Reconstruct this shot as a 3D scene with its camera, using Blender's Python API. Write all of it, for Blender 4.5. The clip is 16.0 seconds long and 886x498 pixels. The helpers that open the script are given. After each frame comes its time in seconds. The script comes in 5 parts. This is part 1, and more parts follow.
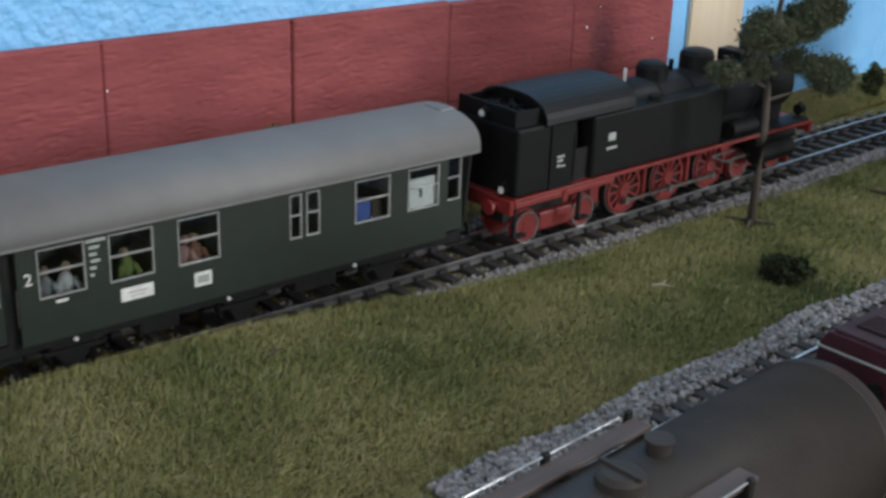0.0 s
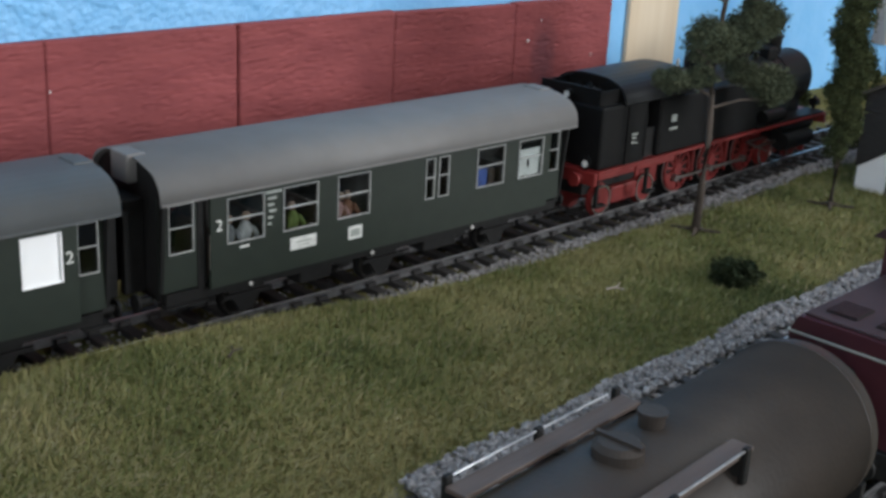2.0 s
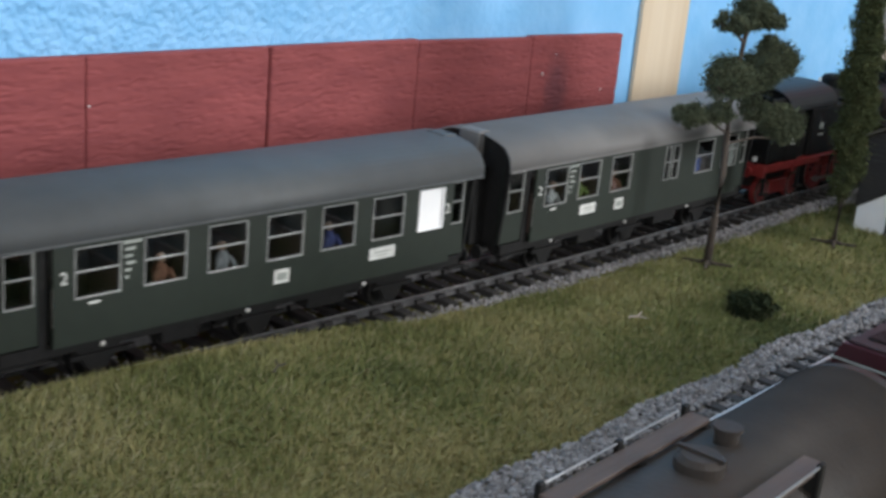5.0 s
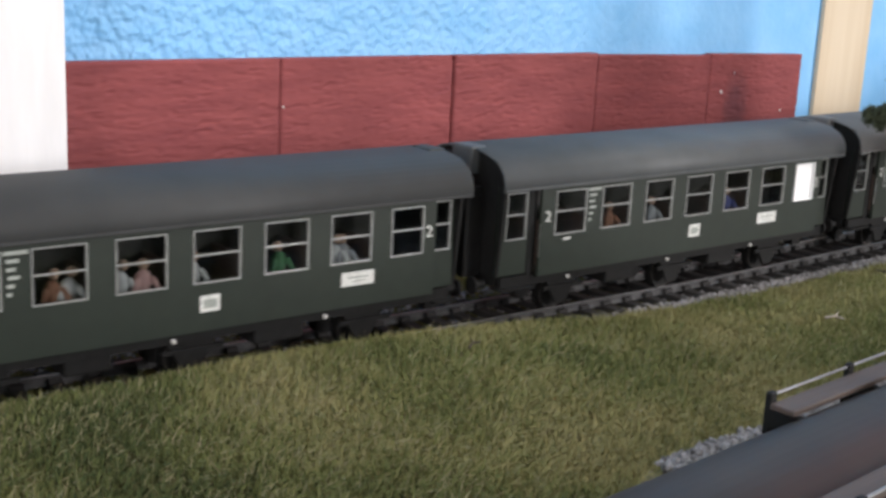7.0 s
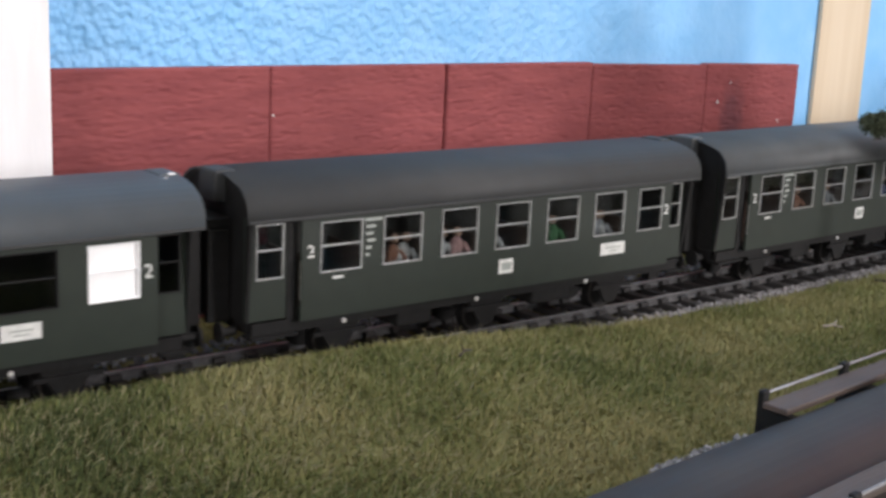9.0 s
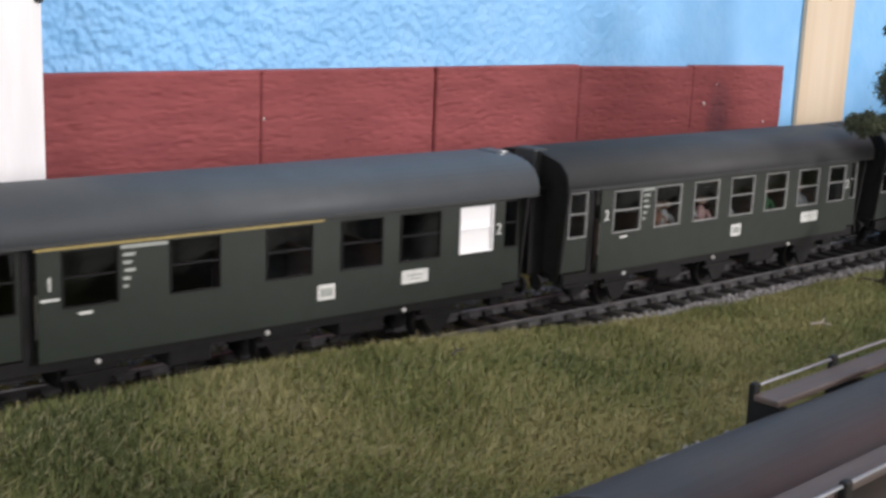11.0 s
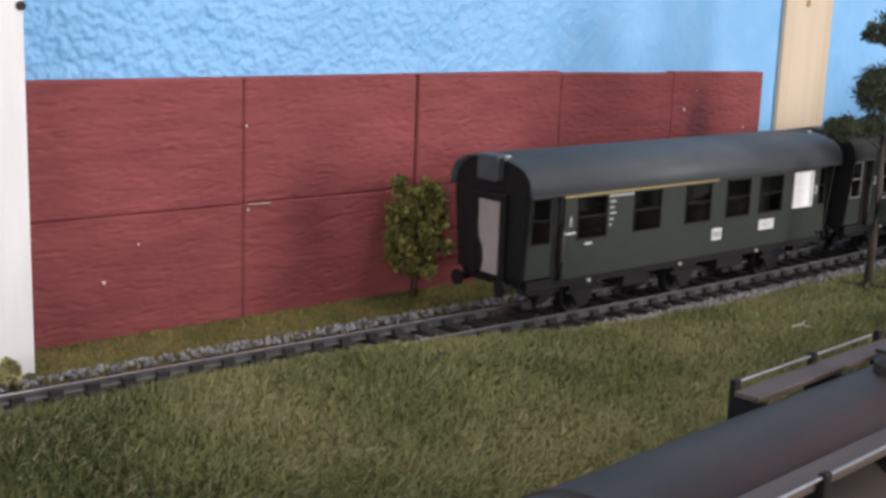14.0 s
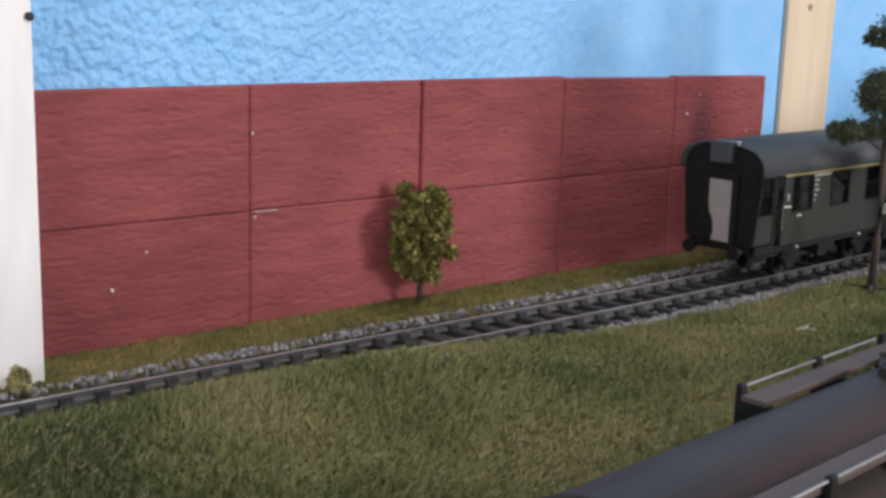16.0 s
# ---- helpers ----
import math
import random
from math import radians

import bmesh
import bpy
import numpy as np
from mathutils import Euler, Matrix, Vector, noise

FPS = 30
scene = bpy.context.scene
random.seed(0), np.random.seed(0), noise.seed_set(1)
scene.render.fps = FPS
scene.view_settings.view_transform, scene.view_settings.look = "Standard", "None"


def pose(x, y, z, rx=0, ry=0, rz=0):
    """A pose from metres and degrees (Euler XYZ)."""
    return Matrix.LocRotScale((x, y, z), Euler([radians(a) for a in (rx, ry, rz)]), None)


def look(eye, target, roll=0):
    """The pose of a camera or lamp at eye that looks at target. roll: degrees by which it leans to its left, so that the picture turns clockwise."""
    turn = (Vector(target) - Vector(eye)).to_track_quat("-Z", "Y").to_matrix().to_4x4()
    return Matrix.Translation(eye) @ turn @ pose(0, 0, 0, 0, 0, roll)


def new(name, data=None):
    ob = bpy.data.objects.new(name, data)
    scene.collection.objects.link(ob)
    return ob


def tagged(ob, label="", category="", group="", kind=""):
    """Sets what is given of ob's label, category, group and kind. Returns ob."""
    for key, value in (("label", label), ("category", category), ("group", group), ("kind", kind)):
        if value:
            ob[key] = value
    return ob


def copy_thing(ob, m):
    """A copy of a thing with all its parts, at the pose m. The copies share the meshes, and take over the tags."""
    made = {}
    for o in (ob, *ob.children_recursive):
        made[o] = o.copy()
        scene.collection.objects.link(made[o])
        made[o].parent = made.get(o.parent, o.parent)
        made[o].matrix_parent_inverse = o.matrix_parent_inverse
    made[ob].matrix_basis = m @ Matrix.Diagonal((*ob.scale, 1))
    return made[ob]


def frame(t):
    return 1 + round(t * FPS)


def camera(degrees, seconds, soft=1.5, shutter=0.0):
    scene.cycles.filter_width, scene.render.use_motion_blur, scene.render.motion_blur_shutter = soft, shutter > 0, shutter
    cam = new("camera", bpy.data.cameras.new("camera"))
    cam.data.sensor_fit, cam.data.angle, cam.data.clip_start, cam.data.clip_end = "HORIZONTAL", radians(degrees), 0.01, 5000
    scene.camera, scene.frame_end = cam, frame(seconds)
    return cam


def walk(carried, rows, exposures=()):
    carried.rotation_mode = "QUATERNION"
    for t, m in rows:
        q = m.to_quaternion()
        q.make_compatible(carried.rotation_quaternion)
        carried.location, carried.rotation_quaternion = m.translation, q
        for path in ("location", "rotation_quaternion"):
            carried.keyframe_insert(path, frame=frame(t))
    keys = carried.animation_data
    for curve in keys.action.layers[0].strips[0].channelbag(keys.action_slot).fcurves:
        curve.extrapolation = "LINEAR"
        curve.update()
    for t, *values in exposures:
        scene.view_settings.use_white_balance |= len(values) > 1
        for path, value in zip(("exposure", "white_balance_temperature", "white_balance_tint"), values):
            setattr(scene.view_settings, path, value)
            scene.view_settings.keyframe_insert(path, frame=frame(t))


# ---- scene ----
cam = camera(39.3, 16.0, soft=3.1, shutter=0.5)
EXPO = [(0, -0.30, 6250, 9), (3, -0.30, 6150, 9), (5.5, -0.10, 6400, 11), (7, 0.02, 6600, 14), (12, -0.06, 6650, 17), (16, -0.19, 6600, 17)]
PATH = [
    (0, (-0.088, -0.358, 0.166), (1.1, 1.07, -0.575), 2.1),
    (0.5, (-0.09, -0.358, 0.161), (1.113, 1.066, -0.565), 2.4),
    (1, (-0.092, -0.355, 0.155), (1.138, 1.058, -0.546), 2.9),
    (1.5, (-0.095, -0.354, 0.153), (1.161, 1.042, -0.534), 3.0),
    (2, (-0.098, -0.349, 0.151), (1.215, 1.005, -0.514), 3.1),
    (2.5, (-0.102, -0.345, 0.149), (1.264, 0.967, -0.494), 3.4),
    (3, (-0.103, -0.343, 0.149), (1.303, 0.935, -0.474), 3.6),
    (3.2, (-0.104, -0.342, 0.149), (1.32, 0.921, -0.466), 3.5),
    (5.5, (-0.128, -0.337, 0.145), (1.238, 0.996, -0.45), 5.5),
    (6, (-0.135, -0.341, 0.14), (1.177, 1.054, -0.437), 3.2),
    (6.5, (-0.133, -0.337, 0.13), (1.133, 1.119, -0.396), 2.8),
    (7, (-0.131, -0.336, 0.116), (1.085, 1.18, -0.356), 2.9),
    (7.5, (-0.126, -0.337, 0.113), (1.081, 1.194, -0.333), 2.2),
    (8, (-0.126, -0.336, 0.111), (1.08, 1.196, -0.333), 2.7),
    (8.5, (-0.126, -0.335, 0.111), (1.088, 1.19, -0.334), 2.8),
    (9, (-0.126, -0.335, 0.111), (1.091, 1.191, -0.326), 2.6),
    (9.5, (-0.127, -0.336, 0.111), (1.09, 1.191, -0.321), 2.5),
    (12, (-0.129, -0.337, 0.11), (1.121, 1.166, -0.315), 2.0),
    (12.5, (-0.128, -0.338, 0.11), (1.124, 1.163, -0.311), 1.8),
    (13, (-0.129, -0.338, 0.11), (1.126, 1.162, -0.308), 1.9),
    (13.5, (-0.13, -0.338, 0.109), (1.127, 1.162, -0.303), 2.2),
    (14, (-0.13, -0.338, 0.109), (1.128, 1.162, -0.301), 2.1),
    (14.5, (-0.13, -0.339, 0.109), (1.126, 1.163, -0.299), 1.7),
    (15, (-0.131, -0.338, 0.109), (1.127, 1.162, -0.297), 1.9),
    (15.5, (-0.132, -0.338, 0.11), (1.125, 1.164, -0.296), 1.9),
    (16, (-0.132, -0.339, 0.11), (1.123, 1.165, -0.294), 1.7),
]
walk(cam, [(t, look(eye, target, roll)) for t, eye, target, roll in PATH],
     exposures=EXPO)

# world: dim daylight outside the room
world = bpy.data.worlds.new("world")
scene.world = world
world.use_nodes = True
_n = world.node_tree.nodes
_sky = _n.new("ShaderNodeTexSky")
_sky.sky_type, _sky.sun_disc, _sky.sun_elevation, _sky.sun_rotation = "NISHITA", False, radians(35), radians(200)
world.node_tree.links.new(_sky.outputs[0], _n["Background"].inputs[0])
_n["Background"].inputs[1].default_value = 0.1

# daylight through the window opening behind the camera
_l = bpy.data.lights.new("window_daylight", "AREA")
_l.shape, _l.size, _l.size_y, _l.energy, _l.color = "RECTANGLE", 0.62, 1.05, 57, (1.0, 0.98, 0.96)
_o = new("window_daylight", _l)
_o.matrix_world = look((1.5, -2.17, 0.62), (0.2, -0.05, 0.0))
# added fill from the left that brightens post, house and meadow
_l = bpy.data.lights.new("side_window_daylight", "AREA")
_l.shape, _l.size, _l.size_y, _l.energy, _l.color = "RECTANGLE", 0.9, 1.0, 20, (1.0, 0.98, 0.96)
_o = new("side_window_daylight", _l)
_o.matrix_world = look((-1.57, -1.3, 0.62), (0.2, -0.1, 0.0))
# ceiling light of the room
_l = bpy.data.lights.new("ceiling_lamp_light", "AREA")
_l.shape, _l.size, _l.energy, _l.color = "DISK", 0.5, 8, (1.0, 0.97, 0.93)
_o = new("ceiling_lamp_light", _l)
_o.matrix_world = pose(0.40, -0.62, 1.43)

# ---------------------------------------------------------------- materials


def mat(name, c, c2=None, scale=300.0, rough=0.6, metal=0.0, bump=0.15, bscale=None, vary=0.0, island=0.0, spec=0.5, stretch=(1, 1, 1), big=0.0, dist=0.0004):
    """Principled surface with two scales of noise. big: share of a wide, faint stain noise."""
    m = bpy.data.materials.new(name)
    m.use_nodes = True
    t = m.node_tree
    n, k = t.nodes, t.links
    p = n["Principled BSDF"]
    p.inputs["Roughness"].default_value, p.inputs["Metallic"].default_value = rough, metal
    p.inputs["Specular IOR Level"].default_value = spec
    co = n.new("ShaderNodeTexCoord")
    mp = n.new("ShaderNodeMapping")
    mp.inputs["Scale"].default_value = stretch
    k.new(co.outputs["Object"], mp.inputs[0])
    no = n.new("ShaderNodeTexNoise")
    no.inputs["Scale"].default_value, no.inputs["Detail"].default_value = scale, 5
    k.new(mp.outputs[0], no.inputs["Vector"])
    ramp = n.new("ShaderNodeMapRange")
    ramp.inputs[1].default_value, ramp.inputs[2].default_value = 0.3, 0.7
    k.new(no.outputs[0], ramp.inputs[0])
    mix = n.new("ShaderNodeMix")
    mix.data_type = "RGBA"
    mix.inputs[6].default_value = (*c, 1)
    mix.inputs[7].default_value = (*(c2 or [v * 0.75 for v in c]), 1)
    k.new(ramp.outputs[0], mix.inputs[0])
    col = mix.outputs[2]
    if big:
        nb = n.new("ShaderNodeTexNoise")
        nb.inputs["Scale"].default_value = scale / 9
        k.new(co.outputs["Object"], nb.inputs["Vector"])
        r2 = n.new("ShaderNodeMapRange")
        r2.inputs[1].default_value, r2.inputs[2].default_value, r2.inputs[3].default_value, r2.inputs[4].default_value = 0.3, 0.7, 1 - big, 1 + big
        k.new(nb.outputs[0], r2.inputs[0])
        h2 = n.new("ShaderNodeHueSaturation")
        k.new(r2.outputs[0], h2.inputs["Value"])
        k.new(col, h2.inputs["Color"])
        col = h2.outputs[0]
    if vary or island:
        src = n.new("ShaderNodeObjectInfo") if vary else n.new("ShaderNodeNewGeometry")
        r = n.new("ShaderNodeMapRange")
        a = vary or island
        r.inputs[3].default_value, r.inputs[4].default_value = 1 - a, 1 + a
        k.new(src.outputs["Random" if vary else "Random Per Island"], r.inputs[0])
        h = n.new("ShaderNodeHueSaturation")
        k.new(r.outputs[0], h.inputs["Value"])
        k.new(col, h.inputs["Color"])
        col = h.outputs[0]
    k.new(col, p.inputs["Base Color"])
    if bump:
        nb = n.new("ShaderNodeTexNoise")
        nb.inputs["Scale"].default_value, nb.inputs["Detail"].default_value = bscale or scale * 3, 4
        k.new(mp.outputs[0], nb.inputs["Vector"])
        b = n.new("ShaderNodeBump")
        b.inputs["Strength"].default_value, b.inputs["Distance"].default_value = bump, dist
        k.new(nb.outputs[0], b.inputs["Height"])
        k.new(b.outputs[0], p.inputs["Normal"])
    return m


def glass_mat(name, tint):
    m = bpy.data.materials.new(name)
    m.use_nodes = True
    n, k = m.node_tree.nodes, m.node_tree.links
    out = n["Material Output"]
    tr, gl, mx, lw, pw, ma = (n.new("ShaderNode" + q) for q in ("BsdfTransparent", "BsdfGlossy", "MixShader", "LayerWeight", "Math", "Math"))
    tr.inputs[0].default_value = (*tint, 1)
    gl.inputs["Roughness"].default_value = 0.05
    # Schlick: 4 percent head on, all at a grazing angle
    pw.operation, pw.inputs[1].default_value = "POWER", 5
    ma.operation, ma.inputs[1].default_value, ma.inputs[2].default_value = "MULTIPLY_ADD", 0.96, 0.04
    lw.inputs["Blend"].default_value = 0.5
    k.new(lw.outputs["Facing"], pw.inputs[0])
    k.new(pw.outputs[0], ma.inputs[0])
    k.new(ma.outputs[0], mx.inputs[0])
    k.new(tr.outputs[0], mx.inputs[1])
    k.new(gl.outputs[0], mx.inputs[2])
    k.new(mx.outputs[0], out.inputs[0])
    return m


def grass_mat(name, a, b, c, scale=28.0):
    """Fibres: each its own shade, with straw and dark patches over the field."""
    m = bpy.data.materials.new(name)
    m.use_nodes = True
    n, k = m.node_tree.nodes, m.node_tree.links
    p = n["Principled BSDF"]
    p.inputs["Roughness"].default_value, p.inputs["Specular IOR Level"].default_value = 0.75, 0.2
    geo, co = n.new("ShaderNodeNewGeometry"), n.new("ShaderNodeTexCoord")
    no = n.new("ShaderNodeTexNoise")
    no.inputs["Scale"].default_value, no.inputs["Detail"].default_value = scale, 4
    k.new(co.outputs["Object"], no.inputs["Vector"])
    add = n.new("ShaderNodeMath")
    add.operation = "MULTIPLY_ADD"
    k.new(geo.outputs["Random Per Island"], add.inputs[0])
    add.inputs[1].default_value = 0.28
    wide = n.new("ShaderNodeMapRange")
    wide.inputs[1].default_value, wide.inputs[2].default_value, wide.inputs[3].default_value, wide.inputs[4].default_value = 0.33, 0.67, 0.26, 0.74
    k.new(no.outputs[0], wide.inputs[0])
    k.new(wide.outputs[0], add.inputs[2])
    ramp = n.new("ShaderNodeValToRGB")
    e = ramp.color_ramp.elements
    e[0].position, e[0].color = 0.40, (*a, 1)
    e[1].position, e[1].color = 0.96, (*c, 1)
    mid = e.new(0.63)
    mid.color = (*b, 1)
    k.new(add.outputs[0], ramp.inputs[0])
    k.new(ramp.outputs[0], p.inputs["Base Color"])
    return m


M_WALLBLUE = mat("blue_wall_paint", (0.17, 0.45, 0.78), (0.22, 0.50, 0.82), 70, 0.55, bump=0.7, bscale=290, dist=0.0026, big=0.05)
_t = M_WALLBLUE.node_tree
_b = next(n for n in _t.nodes if n.type == "BUMP")
_b.inputs["Height"].links[0].from_node.inputs["Detail"].default_value = 1.0
_src = _b.inputs["Height"].links[0].from_socket
_co = next(n for n in _t.nodes if n.type == "TEX_COORD")
_sx, _mr, _mu = _t.nodes.new("ShaderNodeSeparateXYZ"), _t.nodes.new("ShaderNodeMapRange"), _t.nodes.new("ShaderNodeMath")
# the plaster is coarse towards the post and smooth towards the batten
_mr.inputs[1].default_value, _mr.inputs[2].default_value, _mr.inputs[3].default_value, _mr.inputs[4].default_value = 0.02, 0.30, 1.0, 0.12
_mu.operation = "MULTIPLY"
_t.links.new(_co.outputs["Object"], _sx.inputs[0])
_t.links.new(_sx.outputs[0], _mr.inputs[0])
_t.links.new(_mr.outputs[0], _mu.inputs[0])
_t.links.new(_src, _mu.inputs[1])
_t.links.new(_mu.outputs[0], _b.inputs["Height"])
M_ROOM = mat("room_plaster", (0.62, 0.60, 0.57), (0.55, 0.53, 0.5), 8, 0.85, bump=0.1)
M_FLOOR = mat("room_floor", (0.28, 0.2, 0.13), (0.2, 0.14, 0.09), 12, 0.5, bump=0.05)
M_WHITE = mat("white_painted_wood", (0.80, 0.80, 0.81), (0.74, 0.74, 0.75), 90, 0.45, bump=0.1, stretch=(3, 3, 0.4))
M_PINE = mat("pine_wood", (0.66, 0.56, 0.42), (0.58, 0.47, 0.33), 60, 0.6, bump=0.08, stretch=(2.2, 2.2, 0.10), big=0.08)
M_KNOT = mat("pine_knot", (0.30, 0.17, 0.08), (0.42, 0.27, 0.14), 400, 0.6)
M_BOARD = mat("red_wall_board", (0.262, 0.069, 0.070), (0.195, 0.048, 0.052), 120, 0.8, bump=0.5, bscale=420, stretch=(0.35, 0.5, 1.8), big=0.16, vary=0.06, spec=0.25)
_t = M_BOARD.node_tree
# a darker patch on the last board, with a soft uneven outline
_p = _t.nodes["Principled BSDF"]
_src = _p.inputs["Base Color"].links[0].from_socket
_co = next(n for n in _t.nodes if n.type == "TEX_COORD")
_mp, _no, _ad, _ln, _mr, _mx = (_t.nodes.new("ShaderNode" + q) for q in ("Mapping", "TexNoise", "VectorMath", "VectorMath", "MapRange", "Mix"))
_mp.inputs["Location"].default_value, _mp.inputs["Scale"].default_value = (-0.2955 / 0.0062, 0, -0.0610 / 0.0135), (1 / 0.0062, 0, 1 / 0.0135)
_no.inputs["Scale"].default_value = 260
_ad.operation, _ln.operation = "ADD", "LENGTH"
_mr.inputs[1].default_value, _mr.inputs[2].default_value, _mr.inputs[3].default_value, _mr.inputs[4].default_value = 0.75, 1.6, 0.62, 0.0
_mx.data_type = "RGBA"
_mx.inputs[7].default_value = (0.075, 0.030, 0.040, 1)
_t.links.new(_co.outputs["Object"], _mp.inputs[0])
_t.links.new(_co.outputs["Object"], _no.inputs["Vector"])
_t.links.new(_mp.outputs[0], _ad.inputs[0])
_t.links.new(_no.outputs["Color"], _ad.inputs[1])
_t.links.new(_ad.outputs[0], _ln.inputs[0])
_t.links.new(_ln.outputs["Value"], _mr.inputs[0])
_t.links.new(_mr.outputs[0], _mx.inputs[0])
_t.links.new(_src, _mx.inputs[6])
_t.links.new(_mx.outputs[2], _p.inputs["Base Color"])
M_BOARDGAP = mat("board_joint", (0.12, 0.032, 0.034), None, 300, 0.9)
M_CHIP = mat("white_chip", (0.8, 0.78, 0.76), None, 300, 0.8)
M_SOIL = mat("field_turf", (0.095, 0.10, 0.036), (0.14, 0.12, 0.055), 160, 0.95, bump=0.6, big=0.25, spec=0.1)
M_GRASS = grass_mat("static_grass", (0.064, 0.084, 0.030), (0.155, 0.170, 0.060), (0.320, 0.282, 0.135), 17.0)
M_STRAW = grass_mat("straw_fibres", (0.17, 0.165, 0.08), (0.25, 0.23, 0.13), (0.36, 0.32, 0.20), 60.0)
M_GRASS2 = grass_mat("verge_grass", (0.08, 0.09, 0.022), (0.17, 0.15, 0.04), (0.28, 0.21, 0.08), 40)
M_STONE = mat("ballast_stone", (0.29, 0.28, 0.285), (0.16, 0.16, 0.165), 700, 0.9, bump=0.3, island=0.45, spec=0.2)
M_BED = mat("ballast_bed", (0.17, 0.165, 0.165), (0.08, 0.08, 0.08), 900, 0.95, bump=0.7, spec=0.1)
M_SLEEPER = mat("sleeper_plastic", (0.018, 0.017, 0.017), (0.030, 0.028, 0.028), 900, 0.7, bump=0.3, stretch=(1, 0.2, 1), vary=0.25)
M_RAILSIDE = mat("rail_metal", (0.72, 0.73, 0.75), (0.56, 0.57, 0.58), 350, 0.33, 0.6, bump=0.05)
M_GREEN = mat("coach_green", (0.0158, 0.0222, 0.0170), (0.0190, 0.0262, 0.0202), 220, 0.5, bump=0.06, big=0.08, spec=0.35)
M_DARK = mat("coach_black", (0.007, 0.007, 0.007), (0.012, 0.012, 0.012), 400, 0.65, spec=0.22)
M_ROOF1 = mat("roof_light_grey", (0.160, 0.157, 0.154), (0.138, 0.136, 0.134), 90, 0.6, bump=0.05, big=0.05)
M_ROOF2 = mat("roof_mid_grey", (0.082, 0.088, 0.092), (0.068, 0.074, 0.077), 90, 0.55, bump=0.05, big=0.08, spec=0.32)
M_ROOF3 = mat("roof_dark_grey", (0.042, 0.044, 0.045), (0.035, 0.037, 0.038), 90, 0.62, bump=0.05, big=0.06, spec=0.32)
M_ROOF4 = mat("roof_blue_grey", (0.066, 0.075, 0.083), (0.055, 0.064, 0.071), 90, 0.55, bump=0.05, big=0.08, spec=0.32)
M_FRAME = mat("window_frame_silver", (0.42, 0.43, 0.42), None, 500, 0.35, 0.3)
M_GLASS = glass_mat("coach_glass", (0.66, 0.69, 0.68))
M_MILK = mat("white_window", (0.92, 0.92, 0.92), (0.88, 0.89, 0.9), 200, 0.5)
M_LETTER = mat("white_lettering", (0.72, 0.73, 0.70), None, 600, 0.6)
M_GREYPRINT = mat("grey_lettering", (0.36, 0.39, 0.36), None, 600, 0.6)
M_YELLOW = mat("yellow_stripe", (0.42, 0.33, 0.11), None, 500, 0.5)
M_INNER = mat("coach_interior", (0.052, 0.048, 0.045), (0.034, 0.032, 0.030), 300, 0.7)
M_SEAT = mat("seat_plastic", (0.075, 0.045, 0.036), (0.05, 0.034, 0.028), 300, 0.7)
M_SKIN = mat("figure_face", (0.55, 0.36, 0.28), None, 900, 0.7)
M_CLOTH = [mat("figure_" + n, c, None, 700, 0.8) for n, c in (("white", (0.6, 0.6, 0.62)), ("green", (0.05, 0.16, 0.07)), ("blue", (0.06, 0.07, 0.22)), ("brown", (0.24, 0.11, 0.07)), ("lime", (0.17, 0.23, 0.06)), ("grey", (0.3, 0.31, 0.34)), ("pink", (0.5, 0.3, 0.3)))]
M_LOCO = mat("loco_black", (0.0058, 0.0059, 0.0061), (0.008, 0.0081, 0.0083), 300, 0.5, bump=0.06, spec=0.15)
# lighter, bluer copy of the loco black, with the bluish light coloured in
M_LOCOLIT = mat("loco_black_blue_lit", (0.0085, 0.0095, 0.011), (0.011, 0.0125, 0.014), 200, 0.45, bump=0.06, spec=0.22)
M_RED = mat("loco_red", (0.19, 0.019, 0.017), (0.14, 0.014, 0.013), 350, 0.45, bump=0.08)
M_TYRE = mat("nickel_tyre", (0.62, 0.60, 0.57), (0.46, 0.44, 0.42), 500, 0.25, 0.9, bump=0.03)
M_STEEL = mat("rod_steel", (0.32, 0.31, 0.30), (0.2, 0.19, 0.18), 500, 0.35, 0.9)
M_TANK = mat("tank_grey_brown", (0.030, 0.026, 0.0235), (0.044, 0.036, 0.031), 70, 0.48, 0.0, bump=0.2, bscale=900, big=0.2, spec=0.2)
M_PLANK = mat("walkway_brown", (0.088, 0.064, 0.054), (0.062, 0.045, 0.038), 260, 0.6, bump=0.3, stretch=(0.2, 2, 2))
M_WIRE = mat("handrail_wire", (0.42, 0.43, 0.44), None, 600, 0.3, 0.8)
M_MAROON = mat("maroon_paint", (0.036, 0.007, 0.012), (0.050, 0.011, 0.017), 180, 0.45, bump=0.08, big=0.12)
M_MAROONTOP = mat("maroon_hood_top", (0.040, 0.022, 0.025), (0.030, 0.017, 0.020), 160, 0.6, bump=0.1, big=0.12, spec=0.3)
M_TRUNK = mat("tree_bark", (0.060, 0.046, 0.036), (0.034, 0.026, 0.020), 500, 0.9, bump=0.6, stretch=(1, 1, 0.3))
M_LEAF1 = mat("pine_foliage", (0.050, 0.062, 0.040), (0.085, 0.097, 0.060), 120, 0.9, bump=0, island=0.45, spec=0.1)
M_LEAF2 = mat("poplar_foliage", (0.040, 0.052, 0.024), (0.07, 0.08, 0.036), 150, 0.9, bump=0, island=0.45, spec=0.1)
M_LEAF5 = mat("pale_foliage", (0.26, 0.25, 0.11), (0.34, 0.31, 0.16), 200, 0.9, bump=0, island=0.4, spec=0.1)
M_LEAF3 = mat("olive_foliage", (0.105, 0.110, 0.032), (0.175, 0.160, 0.052), 200, 0.9, bump=0, island=0.5, spec=0.1)
